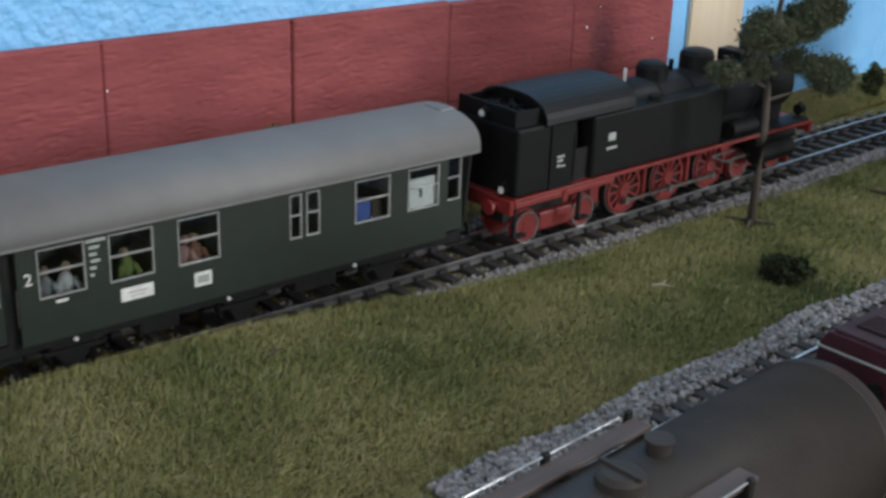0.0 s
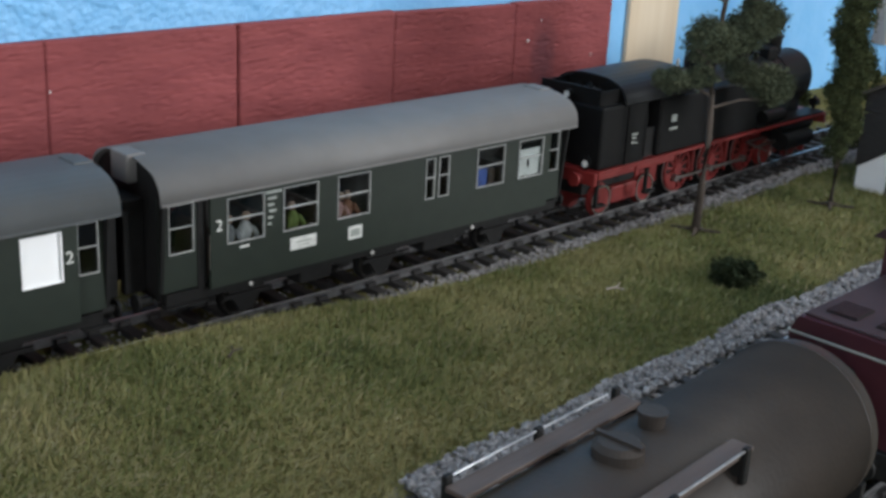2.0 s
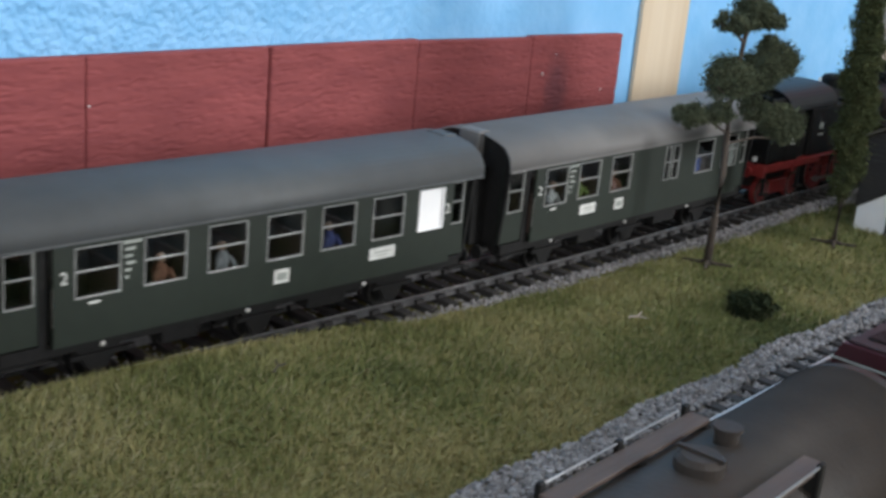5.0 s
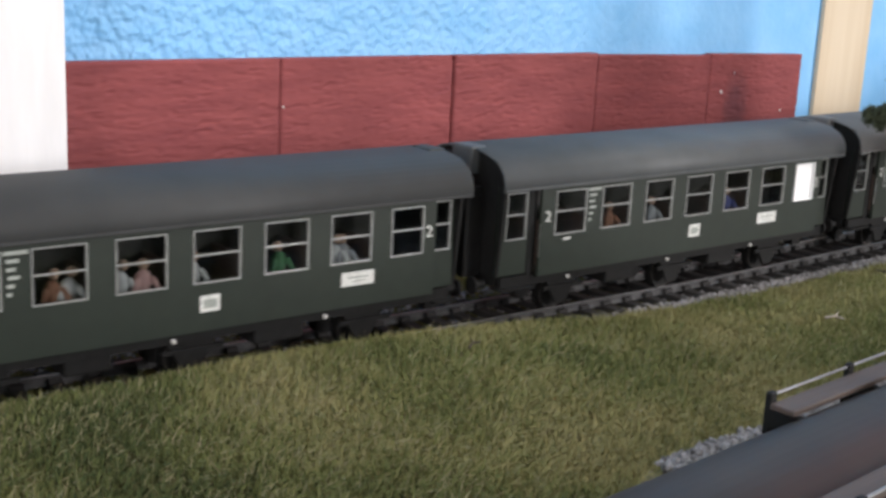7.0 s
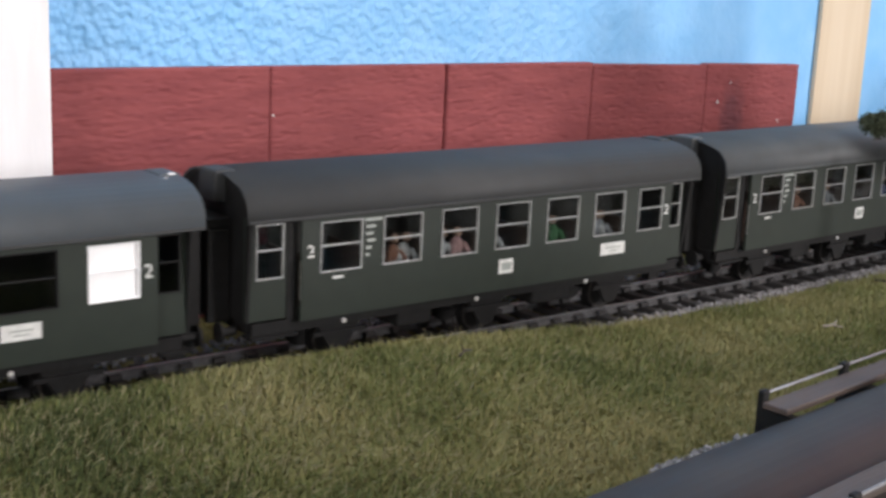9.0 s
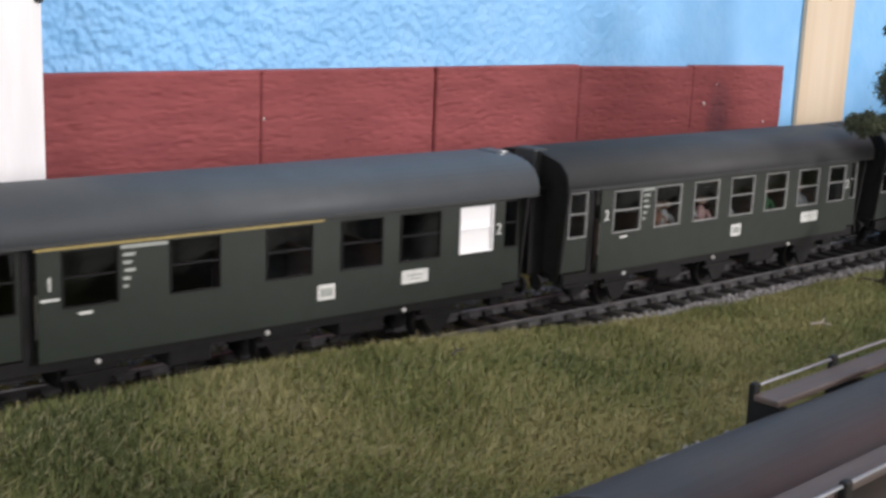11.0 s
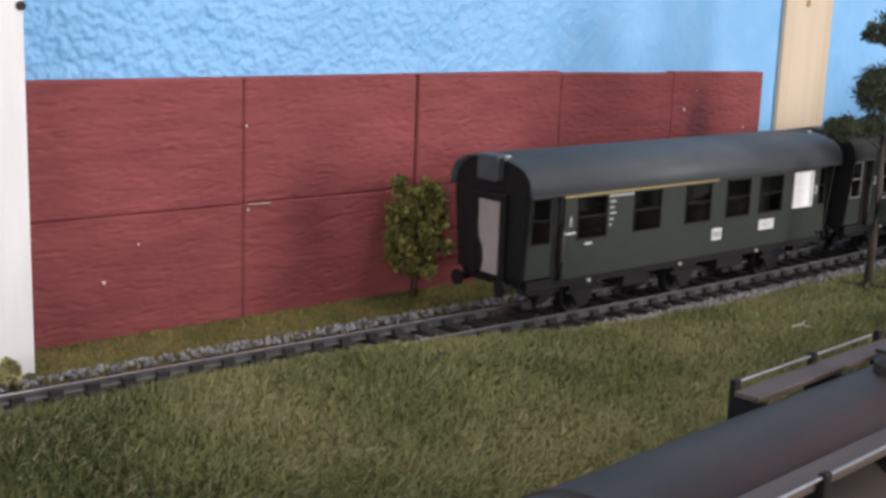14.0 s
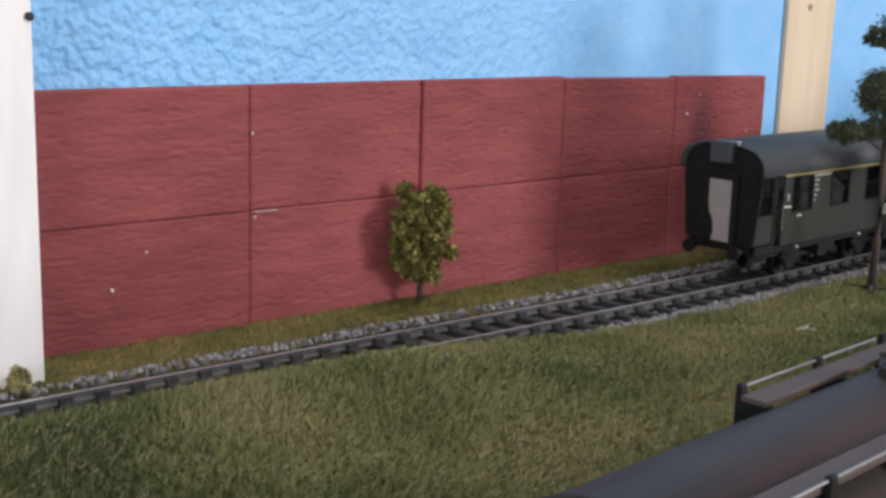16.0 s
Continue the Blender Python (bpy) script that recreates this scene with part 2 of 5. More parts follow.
M_LEAF4 = mat("dark_foliage", (0.014, 0.022, 0.012), (0.03, 0.038, 0.018), 200, 0.9, bump=0, island=0.5, spec=0.1)
M_HBLACK = mat("house_dark_boards", (0.018, 0.016, 0.015), (0.03, 0.027, 0.025), 260, 0.75, bump=0.3, stretch=(1, 1, 5))
M_DOOR = mat("beige_end_door", (0.34, 0.31, 0.28), (0.29, 0.26, 0.24), 200, 0.6)
M_POSTBLACK = mat("bracket_black", (0.008, 0.008, 0.008), None, 400, 0.6, spec=0.25)
M_HWHITE = mat("house_white_infill", (0.90, 0.90, 0.90), (0.86, 0.87, 0.88), 200, 0.7, bump=0.1)
M_TILE = mat("house_roof_tile", (0.075, 0.06, 0.045), (0.05, 0.045, 0.035), 260, 0.8, bump=0.4, vary=0.2)
M_POSTER = mat("red_cloth", (0.55, 0.045, 0.08), (0.45, 0.035, 0.065), 30, 0.8, bump=0.1)
M_PAPER = mat("white_paper", (0.8, 0.81, 0.83), None, 60, 0.8)
M_GREYWOOD = mat("weathered_strip", (0.42, 0.36, 0.32), (0.34, 0.28, 0.25), 150, 0.7, stretch=(2, 2, 0.2))
M_PARCEL = mat("blue_parcel", (0.10, 0.17, 0.55), None, 300, 0.6)
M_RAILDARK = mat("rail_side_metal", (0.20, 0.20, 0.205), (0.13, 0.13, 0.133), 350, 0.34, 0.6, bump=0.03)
M_LAMPGLASS = mat("lamp_glass", (0.75, 0.75, 0.72), None, 500, 0.2)

# ---------------------------------------------------------------- mesh helpers


def part(name, bm, material, parent=None, label="", smooth=False):
    me = bpy.data.meshes.new(name)
    bmesh.ops.recalc_face_normals(bm, faces=bm.faces)
    bm.to_mesh(me)
    bm.free()
    for mm in material if isinstance(material, (list, tuple)) else [material]:
        me.materials.append(mm)
    if smooth:
        me.polygons.foreach_set("use_smooth", [True] * len(me.polygons))
    ob = new(name, me)
    if parent is not None:
        ob.parent = parent
    if label:
        ob["label"] = label
    return ob


def raw(name, verts, faces, material, parent=None, label="", smooth=False):
    me = bpy.data.meshes.new(name)
    me.from_pydata([tuple(v) for v in verts], [], [tuple(int(i) for i in f) for f in faces])
    me.materials.append(material)
    if smooth:
        me.polygons.foreach_set("use_smooth", [True] * len(me.polygons))
    ob = new(name, me)
    if parent is not None:
        ob.parent = parent
    if label:
        ob["label"] = label
    return ob


def empty(name, label, category, group="", m=None):
    e = new(name)
    e.empty_display_size = 0.01
    if m is not None:
        e.matrix_world = m
    return tagged(e, label, category, group)


def box(bm, x0, x1, y0, y1, z0, z1, bev=0.0, m=None):
    r = bmesh.ops.create_cube(bm, size=1.0)
    mm = Matrix.Translation(((x0 + x1) / 2, (y0 + y1) / 2, (z0 + z1) / 2)) @ Matrix.Diagonal((x1 - x0, y1 - y0, z1 - z0, 1))
    vs = r["verts"]
    bmesh.ops.transform(bm, matrix=(m @ mm) if m is not None else mm, verts=vs)
    if bev:
        es = list({e for v in vs for e in v.link_edges})
        bmesh.ops.bevel(bm, geom=es, offset=bev, segments=2, affect="EDGES", profile=0.5)
    return bm


def boxes(*args, bev=0.0):
    bm = bmesh.new()
    for a in args:
        box(bm, *a, bev=bev)
    return bm


def cyl(bm, p, q, r, r2=None, seg=20, caps=True):
    p, q = Vector(p), Vector(q)
    d = q - p
    m = Matrix.Translation((p + q) / 2) @ d.to_track_quat("Z", "Y").to_matrix().to_4x4()
    bmesh.ops.create_cone(bm, cap_ends=caps, cap_tris=False, segments=seg, radius1=r, radius2=r if r2 is None else r2, depth=d.length, matrix=m)
    return bm


def prism(bm, prof, x0, x1, axis="x"):
    """A closed profile swept straight from x0 to x1 along the axis."""
    def at(a, b, t):
        return {"x": (t, a, b), "y": (a, t, b), "z": (a, b, t)}[axis]
    lo = [bm.verts.new(at(a, b, x0)) for a, b in prof]
    hi = [bm.verts.new(at(a, b, x1)) for a, b in prof]
    n = len(prof)
    for i in range(n):
        bm.faces.new((lo[i], lo[(i + 1) % n], hi[(i + 1) % n], hi[i]))
    bm.faces.new(lo[::-1])
    bm.faces.new(hi)
    return bm


def holed(bm, x0, x1, z0, z1, holes, y, thick):
    """An upright panel in the x-z plane, front at y, with real openings (x0, x1, z0, z1)."""
    xs = sorted({x0, x1, *(h[0] for h in holes), *(h[1] for h in holes)})
    zs = sorted({z0, z1, *(h[2] for h in holes), *(h[3] for h in holes)})
    def solid(i, j):
        if not (0 <= i < len(xs) - 1 and 0 <= j < len(zs) - 1):
            return False
        cx, cz = (xs[i] + xs[i + 1]) / 2, (zs[j] + zs[j + 1]) / 2
        return not any(h[0] < cx < h[1] and h[2] < cz < h[3] for h in holes)
    vs = {}
    def v(i, j, s):
        if (i, j, s) not in vs:
            vs[i, j, s] = bm.verts.new((xs[i], y + s * thick, zs[j]))
        return vs[i, j, s]
    for i in range(len(xs) - 1):
        for j in range(len(zs) - 1):
            if not solid(i, j):
                continue
            for s in (0, 1):
                bm.faces.new((v(i, j, s), v(i + 1, j, s), v(i + 1, j + 1, s), v(i, j + 1, s)))
            for (di, dj, a, b) in ((-1, 0, (i, j), (i, j + 1)), (1, 0, (i + 1, j), (i + 1, j + 1)), (0, -1, (i, j), (i + 1, j)), (0, 1, (i, j + 1), (i + 1, j + 1))):
                if not solid(i + di, j + dj):
                    bm.faces.new((v(*a, 0), v(*b, 0), v(*b, 1), v(*a, 1)))
    return bm


def letters(text, size, material, parent, m, name="lettering", label=""):
    cu = bpy.data.curves.new(name, "FONT")
    cu.body, cu.size, cu.extrude, cu.align_x, cu.align_y = text, size, 0.00006, "CENTER", "CENTER"
    ob = bpy.data.objects.new(name, cu)
    scene.collection.objects.link(ob)
    me = bpy.data.meshes.new_from_object(ob.evaluated_get(bpy.context.evaluated_depsgraph_get()))
    bpy.data.objects.remove(ob)
    me.materials.clear()
    me.materials.append(material)
    o = new(name, me)
    o.parent = parent
    o.matrix_basis = m
    if label:
        o["label"] = label
    return o


# ---------------------------------------------------------------- the line of the track
RAIL_Z = 0.007


def track_y(x):
    u = min(max((x - 0.18) / 0.34, 0), 1)
    y = -0.0545 + 0.012 * u * u * (3 - 2 * u)
    if x > 0.56:
        y -= 0.16 * (x - 0.56) ** 2
    return y


def on_track(x, half=0.05):
    """The pose of a vehicle whose middle is at x on the first track."""
    a, b = Vector((x - half, track_y(x - half), 0)), Vector((x + half, track_y(x + half), 0))
    c = (a + b) / 2
    return pose(c.x, c.y, RAIL_Z, 0, 0, math.degrees(math.atan2(b.y - a.y, b.x - a.x)))


def ground_z(x, y):
    z = 0.003
    # the meadow bulges towards the first track, most near the white post
    near = -0.0705 if x > 0.12 else -0.0705 + 0.0035 * min((0.12 - x) / 0.05, 1)
    if -0.158 < y < near:
        u = (y + 0.158) / (near + 0.158)
        hump = math.sin(math.pi * u ** 1.7) ** 0.5
        z += hump * (0.0022 + 0.0100 * math.exp(-(max(x - 0.04, 0) / 0.075) ** 2))
        z += 0.0008 * noise.noise((x * 22, y * 30, 3.1))
    # bank that rises to the wall past the batten
    if x > 0.36 and y > -0.03:
        u = min((x - 0.36) / 0.1, 1) * min((y + 0.03) / 0.03, 1)
        z += 0.012 * u
    return z


# ---------------------------------------------------------------- the room
def slab(name, a, material, label, category="wall", kind="structure"):
    return tagged(part(name, boxes(a), material), label, category, kind=kind)


slab("wall_north", (-1.6, 2.7, 0.0045, 0.12, -0.8, 1.5), M_WALLBLUE, "sky-blue painted wall with rough textured plaster", "wall")
bm = bmesh.new()
holed(bm, -2.3, 0.12, -0.8, 1.5, [(-1.8, -0.8, 0.08, 1.18)], 0, 0.1)
bmesh.ops.transform(bm, matrix=pose(-1.6, 0, 0, 0, 0, 90), verts=bm.verts)
tagged(part("wall_west", bm, M_ROOM), "plain pale plaster wall with a window opening", "wall", kind="structure")
slab("wall_east", (2.7, 2.8, -2.3, 0.12, -0.8, 1.5), M_ROOM, "plain pale plaster wall of the room", "wall")
bm = bmesh.new()
holed(bm, -1.6, 2.7, -0.8, 1.5, [(0.9, 2.1, 0.08, 1.18)], -2.3, 0.1)
tagged(part("wall_south", bm, M_ROOM), "plain pale plaster wall with a window opening", "wall", kind="structure")
slab("floor", (-1.7, 2.8, -2.3, 0.12, -0.86, -0.8), M_FLOOR, "brown wooden room floor", "floor")
slab("ceiling", (-1.7, 2.8, -2.3, 0.12, 1.5, 1.56), M_ROOM, "plain pale plaster ceiling", "ceiling")
w1 = empty("window_1", "unseen white framed window around an area light", "window", m=pose(1.5, -2.25, 0.63))
w1["kind"] = "structure"
part("window_frame", boxes((-0.6, -0.56, -0.03, 0.03, -0.55, 0.55), (0.56, 0.6, -0.03, 0.03, -0.55, 0.55), (-0.56, 0.56, -0.03, 0.03, 0.51, 0.55), (-0.56, 0.56, -0.03, 0.03, -0.55, -0.51)), M_WHITE, w1)
# second window, unseen: added to house the left fill light
w2 = copy_thing(w1, pose(-1.65, -1.3, 0.63, 0, 0, 90))
lamp = empty("ceiling_lamp", "round white ceiling lamp, switched on", "lamp", m=pose(0.40, -0.62, 1.5))
bm = bmesh.new()
cyl(bm, (0, 0, -0.05), (0, 0, 0), 0.22, seg=32)
part("shade", bm, M_WHITE, lamp)

# layout board: one ground sheet
xs = np.concatenate([np.linspace(-1.5, -0.3, 12), np.linspace(-0.28, 0.6, 177), np.linspace(0.65, 2.6, 14)])
ys = np.concatenate([np.linspace(-0.9, -0.3, 10), np.linspace(-0.28, 0.0045, 96)])
gv = [(x, y, ground_z(x, y)) for x in xs for y in ys]
ny = len(ys)
gf = [(i * ny + j, (i + 1) * ny + j, (i + 1) * ny + j + 1, i * ny + j + 1) for i in range(len(xs) - 1) for j in range(ny - 1)]
tagged(raw("ground", gv, gf, M_SOIL, smooth=True), "green and brown scatter ground of the model layout", "ground", kind="structure")
slab("layout_table", (-1.5, 2.6, -0.9, 0.0045, -0.04, -0.012), M_GREYWOOD, "wooden table board under the model layout", "table")

# white post at the end of the wall boards, with a screw
post = empty("white_post", "white painted upright timber post beside the wall boards", "post", m=pose(0, 0, 0))
part("timber", boxes((-0.16, -0.0068, -0.021, 0.0045, 0.0, 1.4), bev=0.0006), M_WHITE, post)
bm = bmesh.new()
cyl(bm, (-0.0076, -0.0215, 0.101), (-0.0076, -0.0205, 0.101), 0.0012, seg=12)
part("screw", bm, M_HBLACK, post, "dark screw head")

# pine batten on the blue wall
bat = empty("pine_batten", "upright unpainted pine batten with knots on the blue wall", "batten", m=pose(0.372, 0, 0))
part("timber", boxes((-0.0200, 0.0168, 0.0022, 0.0045, 0.012, 1.4), bev=0.0005), M_PINE, bat)
for kx, kz, kr in ((-0.0035, 0.1085, 0.0016), (0.004, 0.16, 0.002)):
    bm = bmesh.new()
    cyl(bm, (kx, 0.0019, kz), (kx, 0.0024, kz), kr, seg=14)
    part("knot", bm, M_KNOT, bat)

# red embossed wall boards: five columns, two rows
boards = empty("stone_wall_boards", "dark red embossed stone-pattern wall boards in two rows", "wall", m=pose(0, 0, 0))
boards["kind"] = "structure"
COLS = (0.0, 0.0700, 0.1395, 0.2090, 0.2745, 0.3358)


def relief(x, z):
    w = noise.noise((x * 30, 0.3, z * 40)) * 0.0007
    d = 0.00006 * noise.noise((x * 70, 1.7, (z + w) * 260)) + 0.00012 * noise.noise((x * 190, 5.2, (z + w) * 900))
    g = noise.noise((x * 300, 9.4, (z + w) * 1350)) + 0.2 * noise.noise((x * 60, 2.2, z * 300))
    return d - 0.00044 * min(max((g - 0.20) / 0.40, 0), 1)


def top_z(x):
    return 0.0800 if x < 0.209 else 0.0800 - (x - 0.209) * 0.016


for ci in range(5):
    for ri in range(2):
        x0, x1 = COLS[ci] + 0.0001, COLS[ci + 1] - (0.0005 if ci == 1 and ri == 1 else 0.0001)
        nx, nz = 84, 84
        vs, fs = [], []
        for i in range(nx + 1):
            for j in range(nz + 1):
                x = x0 + (x1 - x0) * i / nx
                zt = top_z(x) - (0.0006 if ci in (3,) else 0)
                lo, hi = (0.0005, 0.0399 + 0.0003 * ci) if ri == 0 else (0.0401 + 0.0003 * ci, zt)
                z = lo + (hi - lo) * j / nz
                d = relief(x, z)
                e = min(i, nx - i, j, nz - j)
                if e == 0:
                    d -= 0.0009 if (ci == 1 and i == nx) else 0.00035
                vs.append((x, -0.0005 - d, z))
        for i in range(nx):
            for j in range(nz):
                a = i * (nz + 1) + j
                fs.append((a, a + nz + 1, a + nz + 2, a + 1))
        base = len(vs)
        rim = [i * (nz + 1) for i in range(nx + 1)] + [nx * (nz + 1) + j for j in range(1, nz + 1)] + [i * (nz + 1) + nz for i in range(nx - 1, -1, -1)] + [j for j in range(nz - 1, 0, -1)]
        vs += [(vs[i][0], 0.0035, vs[i][2]) for i in rim]
        n = len(rim)
        fs += [(rim[i], base + i, base + (i + 1) % n, rim[(i + 1) % n]) for i in range(n)]
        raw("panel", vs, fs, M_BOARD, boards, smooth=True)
part("backing", boxes((0.0005, 0.3353, 0.0028, 0.0044, 0.0, 0.0765)), M_BOARDGAP, boards)
for cx, cz, r in ((0.0222, 0.0205, 0.0007), (0.2815, 0.0632, 0.0008), (0.3225, 0.0540, 0.0006), (0.0712, 0.0382, 0.0005), (0.0705, 0.0650, 0.0005), (0.0335, 0.0310, 0.0004), (0.289, 0.071, 0.0004)):
    bm = bmesh.new()
    bmesh.ops.create_icosphere(bm, subdivisions=1, radius=r, matrix=Matrix.Translation((cx, -0.0014, cz)) @ pose(0, 0, 0, 20, 40, 30) @ Matrix.Diagonal((1.4, 0.6, 0.8, 1)))
    part("chip", bm, M_CHIP, boards, "white chipped spot")
bm = bmesh.new()
box(bm, 0.0715, 0.0795, -0.0013, -0.0004, 0.0397, 0.0400, m=pose(0, 0, 0))
part("grey_streak", bm, M_GREYWOOD, boards, "thin grey glue streak at the joint")
# things on the blue wall past the batten
slab("trim_strip", (0.584, 0.603, -0.004, 0.0045, 0.036, 0.30), M_GREYWOOD, "narrow weathered wooden strip on the blue wall", "strip")
o = slab("wall_paper_sheet", (0.586, 0.607, -0.0065, -0.0045, 0.063, 0.16), M_PAPER, "small white sheet of paper pinned to the strip", "paper", kind="")
slab("door_frame", (0.612, 0.627, -0.012, 0.0045, 0.0, 0.9), M_WHITE, "white painted upright door frame on the blue wall", "door frame")
o = slab("red_hanging", (0.629, 1.1, -0.005, 0.0042, 0.02, 0.7), M_POSTER, "plain bright red cloth hanging beside the frame", "cloth", kind="")

# ---------------------------------------------------------------- tracks


def sweep_rail(off, yf, x0, x1, n):
    prof = [(-0.0010, 0.0), (0.0010, 0.0), (0.0010, 0.0004), (0.00035, 0.0007), (0.00035, 0.0017), (0.00048, 0.0019), (0.00048, 0.0025), (-0.00048, 0.0025), (-0.00048, 0.0019), (-0.00035, 0.0017), (-0.00035, 0.0007), (-0.0010, 0.0004)]
    vs, fs = [], []
    for i in range(n + 1):
        x = x0 + (x1 - x0) * i / n
        dy = (yf(x + 0.002) - yf(x - 0.002)) / 0.004
        c, s = 1 / math.hypot(1, dy), dy / math.hypot(1, dy)
        for a, b in prof:
            vs.append((x - s * (off + a), yf(x) + c * (off + a), RAIL_Z - 0.0025 + b))
    k = len(prof)
    for i in range(n):
        for j in range(k):
            fs.append((i * k + j, (i + 1) * k + j, (i + 1) * k + (j + 1) % k, i * k + (j + 1) % k))
    fs += [tuple(range(k)), tuple(n * k + j for j in range(k))]
    return vs, fs


def track(name, yf, x0, x1, label):
    e = empty(name, label, "track", "parallel model tracks")
    e["kind"] = "structure"
    for off in (-0.0086, 0.0086):
        v, f = sweep_rail(off, yf, x0, x1, 160)
        o = raw("rail", v, f, M_RAILSIDE, e, "thin nickel-headed rail with dark sides")
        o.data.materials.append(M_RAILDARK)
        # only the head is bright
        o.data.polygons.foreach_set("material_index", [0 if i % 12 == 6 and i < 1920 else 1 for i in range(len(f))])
    return e


def sleepers(e, yf, x0, x1, step=0.0099):
    bm = bmesh.new()
    box(bm, -0.0019, 0.0019, -0.0172, 0.0172, -0.0030, 0, bev=0.0003)
    for s in (-1, 1):
        for d in (-0.0013, 0.0013):
            box(bm, -0.0017, 0.0017, s * 0.0086 + d - 0.0007, s * 0.0086 + d + 0.0007, -0.0002, 0.0012)
    first = part("sleeper", bm, M_SLEEPER, e)
    x, i = x0, 0
    rnd = random.Random(4)
    while x < x1:
        dy = (yf(x + 0.002) - yf(x - 0.002)) / 0.004
        o = first if i == 0 else new("sleeper", first.data)
        o.parent = e
        o.matrix_basis = pose(x, yf(x), RAIL_Z - 0.0019 + rnd.uniform(-0.0001, 0.0001), 0, 0, math.degrees(math.atan(dy)) + rnd.uniform(-0.8, 0.8))
        x += step
        i += 1


def stones(name, n, place, label, size=(0.0007, 0.0013), seed=1):
    """Loose ballast: small uneven stones, joined."""
    rs = np.random.RandomState(seed)
    bm = bmesh.new()
    bmesh.ops.create_icosphere(bm, subdivisions=1, radius=1.0)
    base = np.array([v.co[:] for v in bm.verts])
    fb = np.array([[v.index for v in f.verts] for f in bm.faces])
    bm.free()
    pts = place(rs, n)
    n = len(pts)
    sc = rs.uniform(size[0], size[1], n)[:, None, None] * rs.uniform(0.6, 1.15, (n, 1, 3))
    jit = base[None] * (1 + rs.uniform(-0.35, 0.35, (n, len(base), 1)))
    ang = rs.uniform(0, 6.28, n)
    c, s = np.cos(ang), np.sin(ang)
    v = jit * sc
    v = np.stack([v[..., 0] * c[:, None] - v[..., 1] * s[:, None], v[..., 0] * s[:, None] + v[..., 1] * c[:, None], v[..., 2]], -1)
    v = (v + pts[:, None]).reshape(-1, 3)
    f = (fb[None] + (np.arange(n) * len(base))[:, None, None]).reshape(-1, 3)
    return tagged(raw(name, v, f, M_STONE), label, "gravel", kind="stuff")


def bed(name, yf, x0, x1, half, label):
    prof = [(-half - 0.004, 0.0015), (-half, 0.0032), (-half * 0.6, 0.0026), (half * 0.6, 0.0026), (half, 0.0032), (half + 0.004, 0.0015)]
    vs, fs = [], []
    n = 60
    for i in range(n + 1):
        x = x0 + (x1 - x0) * i / n
        vs += [(x, yf(x) + a, b) for a, b in prof]
    k = len(prof)
    fs = [(i * k + j, (i + 1) * k + j, (i + 1) * k + j + 1, i * k + j + 1) for i in range(n) for j in range(k - 1)]
    return tagged(raw(name, vs, fs, M_BED), label, "ballast bed", kind="structure")


t1 = track("first_track", track_y, -0.5, 1.3, "model railway track with dark sleepers beside the red wall")


def second_y(x):
    """The second track closes in on the meadow at a slight angle."""
    return -0.1855 + 0.060 * (min(x, 0.25) - 0.17)


t2 = track("second_track", second_y, 0.080, 1.3, "empty model railway track on grey ballast")


def third_y(x):
    """The third track runs slightly askew and straightens past the tank wagon."""
    return -0.2370 + 0.085 * (min(x, 0.13) - 0.048) + (0.085 * (1 - math.exp(-(x - 0.13) / 0.06)) * 0.06 if x > 0.13 else 0)


t3 = track("third_track", third_y, -0.5, 1.3, "model railway track under the tank wagon")
bed("ballast_bed", track_y, -0.5, 1.3, 0.0205, "grey ballast bed of the first track")
bed("ballast_bed", lambda x: -0.2085 - 0.031 * max(0.24 - x, 0), 0.064, 1.3, 0.051, "grey ballast bed of the two front tracks")


def place1(rs, n):
    x = rs.uniform(-0.3, 0.62, n)
    wide = 0.0255 + 0.0065 * np.clip((x - 0.10) / 0.06, 0, 1)
    u = np.where(rs.uniform(0, 1, n) < 0.3, -0.0185 - (wide - 0.0185) * rs.uniform(0, 1, n), rs.uniform(-0.0255, 0.0265, n))
    keep = (np.abs(np.abs(u) - 0.0086) > 0.0014)
    x, u = x[keep], u[keep]
    y = np.array([track_y(a) for a in x]) + u
    z = 0.0042 + np.where(np.abs(u) < 0.0178, -0.0013, np.where(np.abs(u) < 0.024, 0.0006, 0.0000)) + rs.uniform(-0.0003, 0.0003, len(x))
    return np.stack([x, y, z], 1)


def place2(rs, n):
    x = 0.072 + 0.351 * rs.uniform(0, 1, n) ** 1.25
    far = -0.1542 - 0.060 * np.maximum(0.24 - x, 0) + 0.0012 * np.sin(x * 90)
    y = -0.204 + (far + 0.204) * rs.uniform(0, 1, n) ** 0.8
    mid = np.array([second_y(a) for a in x])
    keep = (np.abs(np.abs(y - mid) - 0.0086) > 0.0014)
    x, y, mid = x[keep], y[keep], mid[keep]
    z = 0.0042 + np.where(y > mid + 0.0165, 0.0009, -0.0008) + rs.uniform(-0.0003, 0.0006, len(x))
    return np.stack([x, y, z], 1)


stones("ballast", 21000, place1, "loose grey ballast stones along the first track", (0.0005, 0.00095), 3)
stones("ballast", 14000, place2, "coarse pale grey ballast stones beside the meadow", (0.0006, 0.0012), 5)


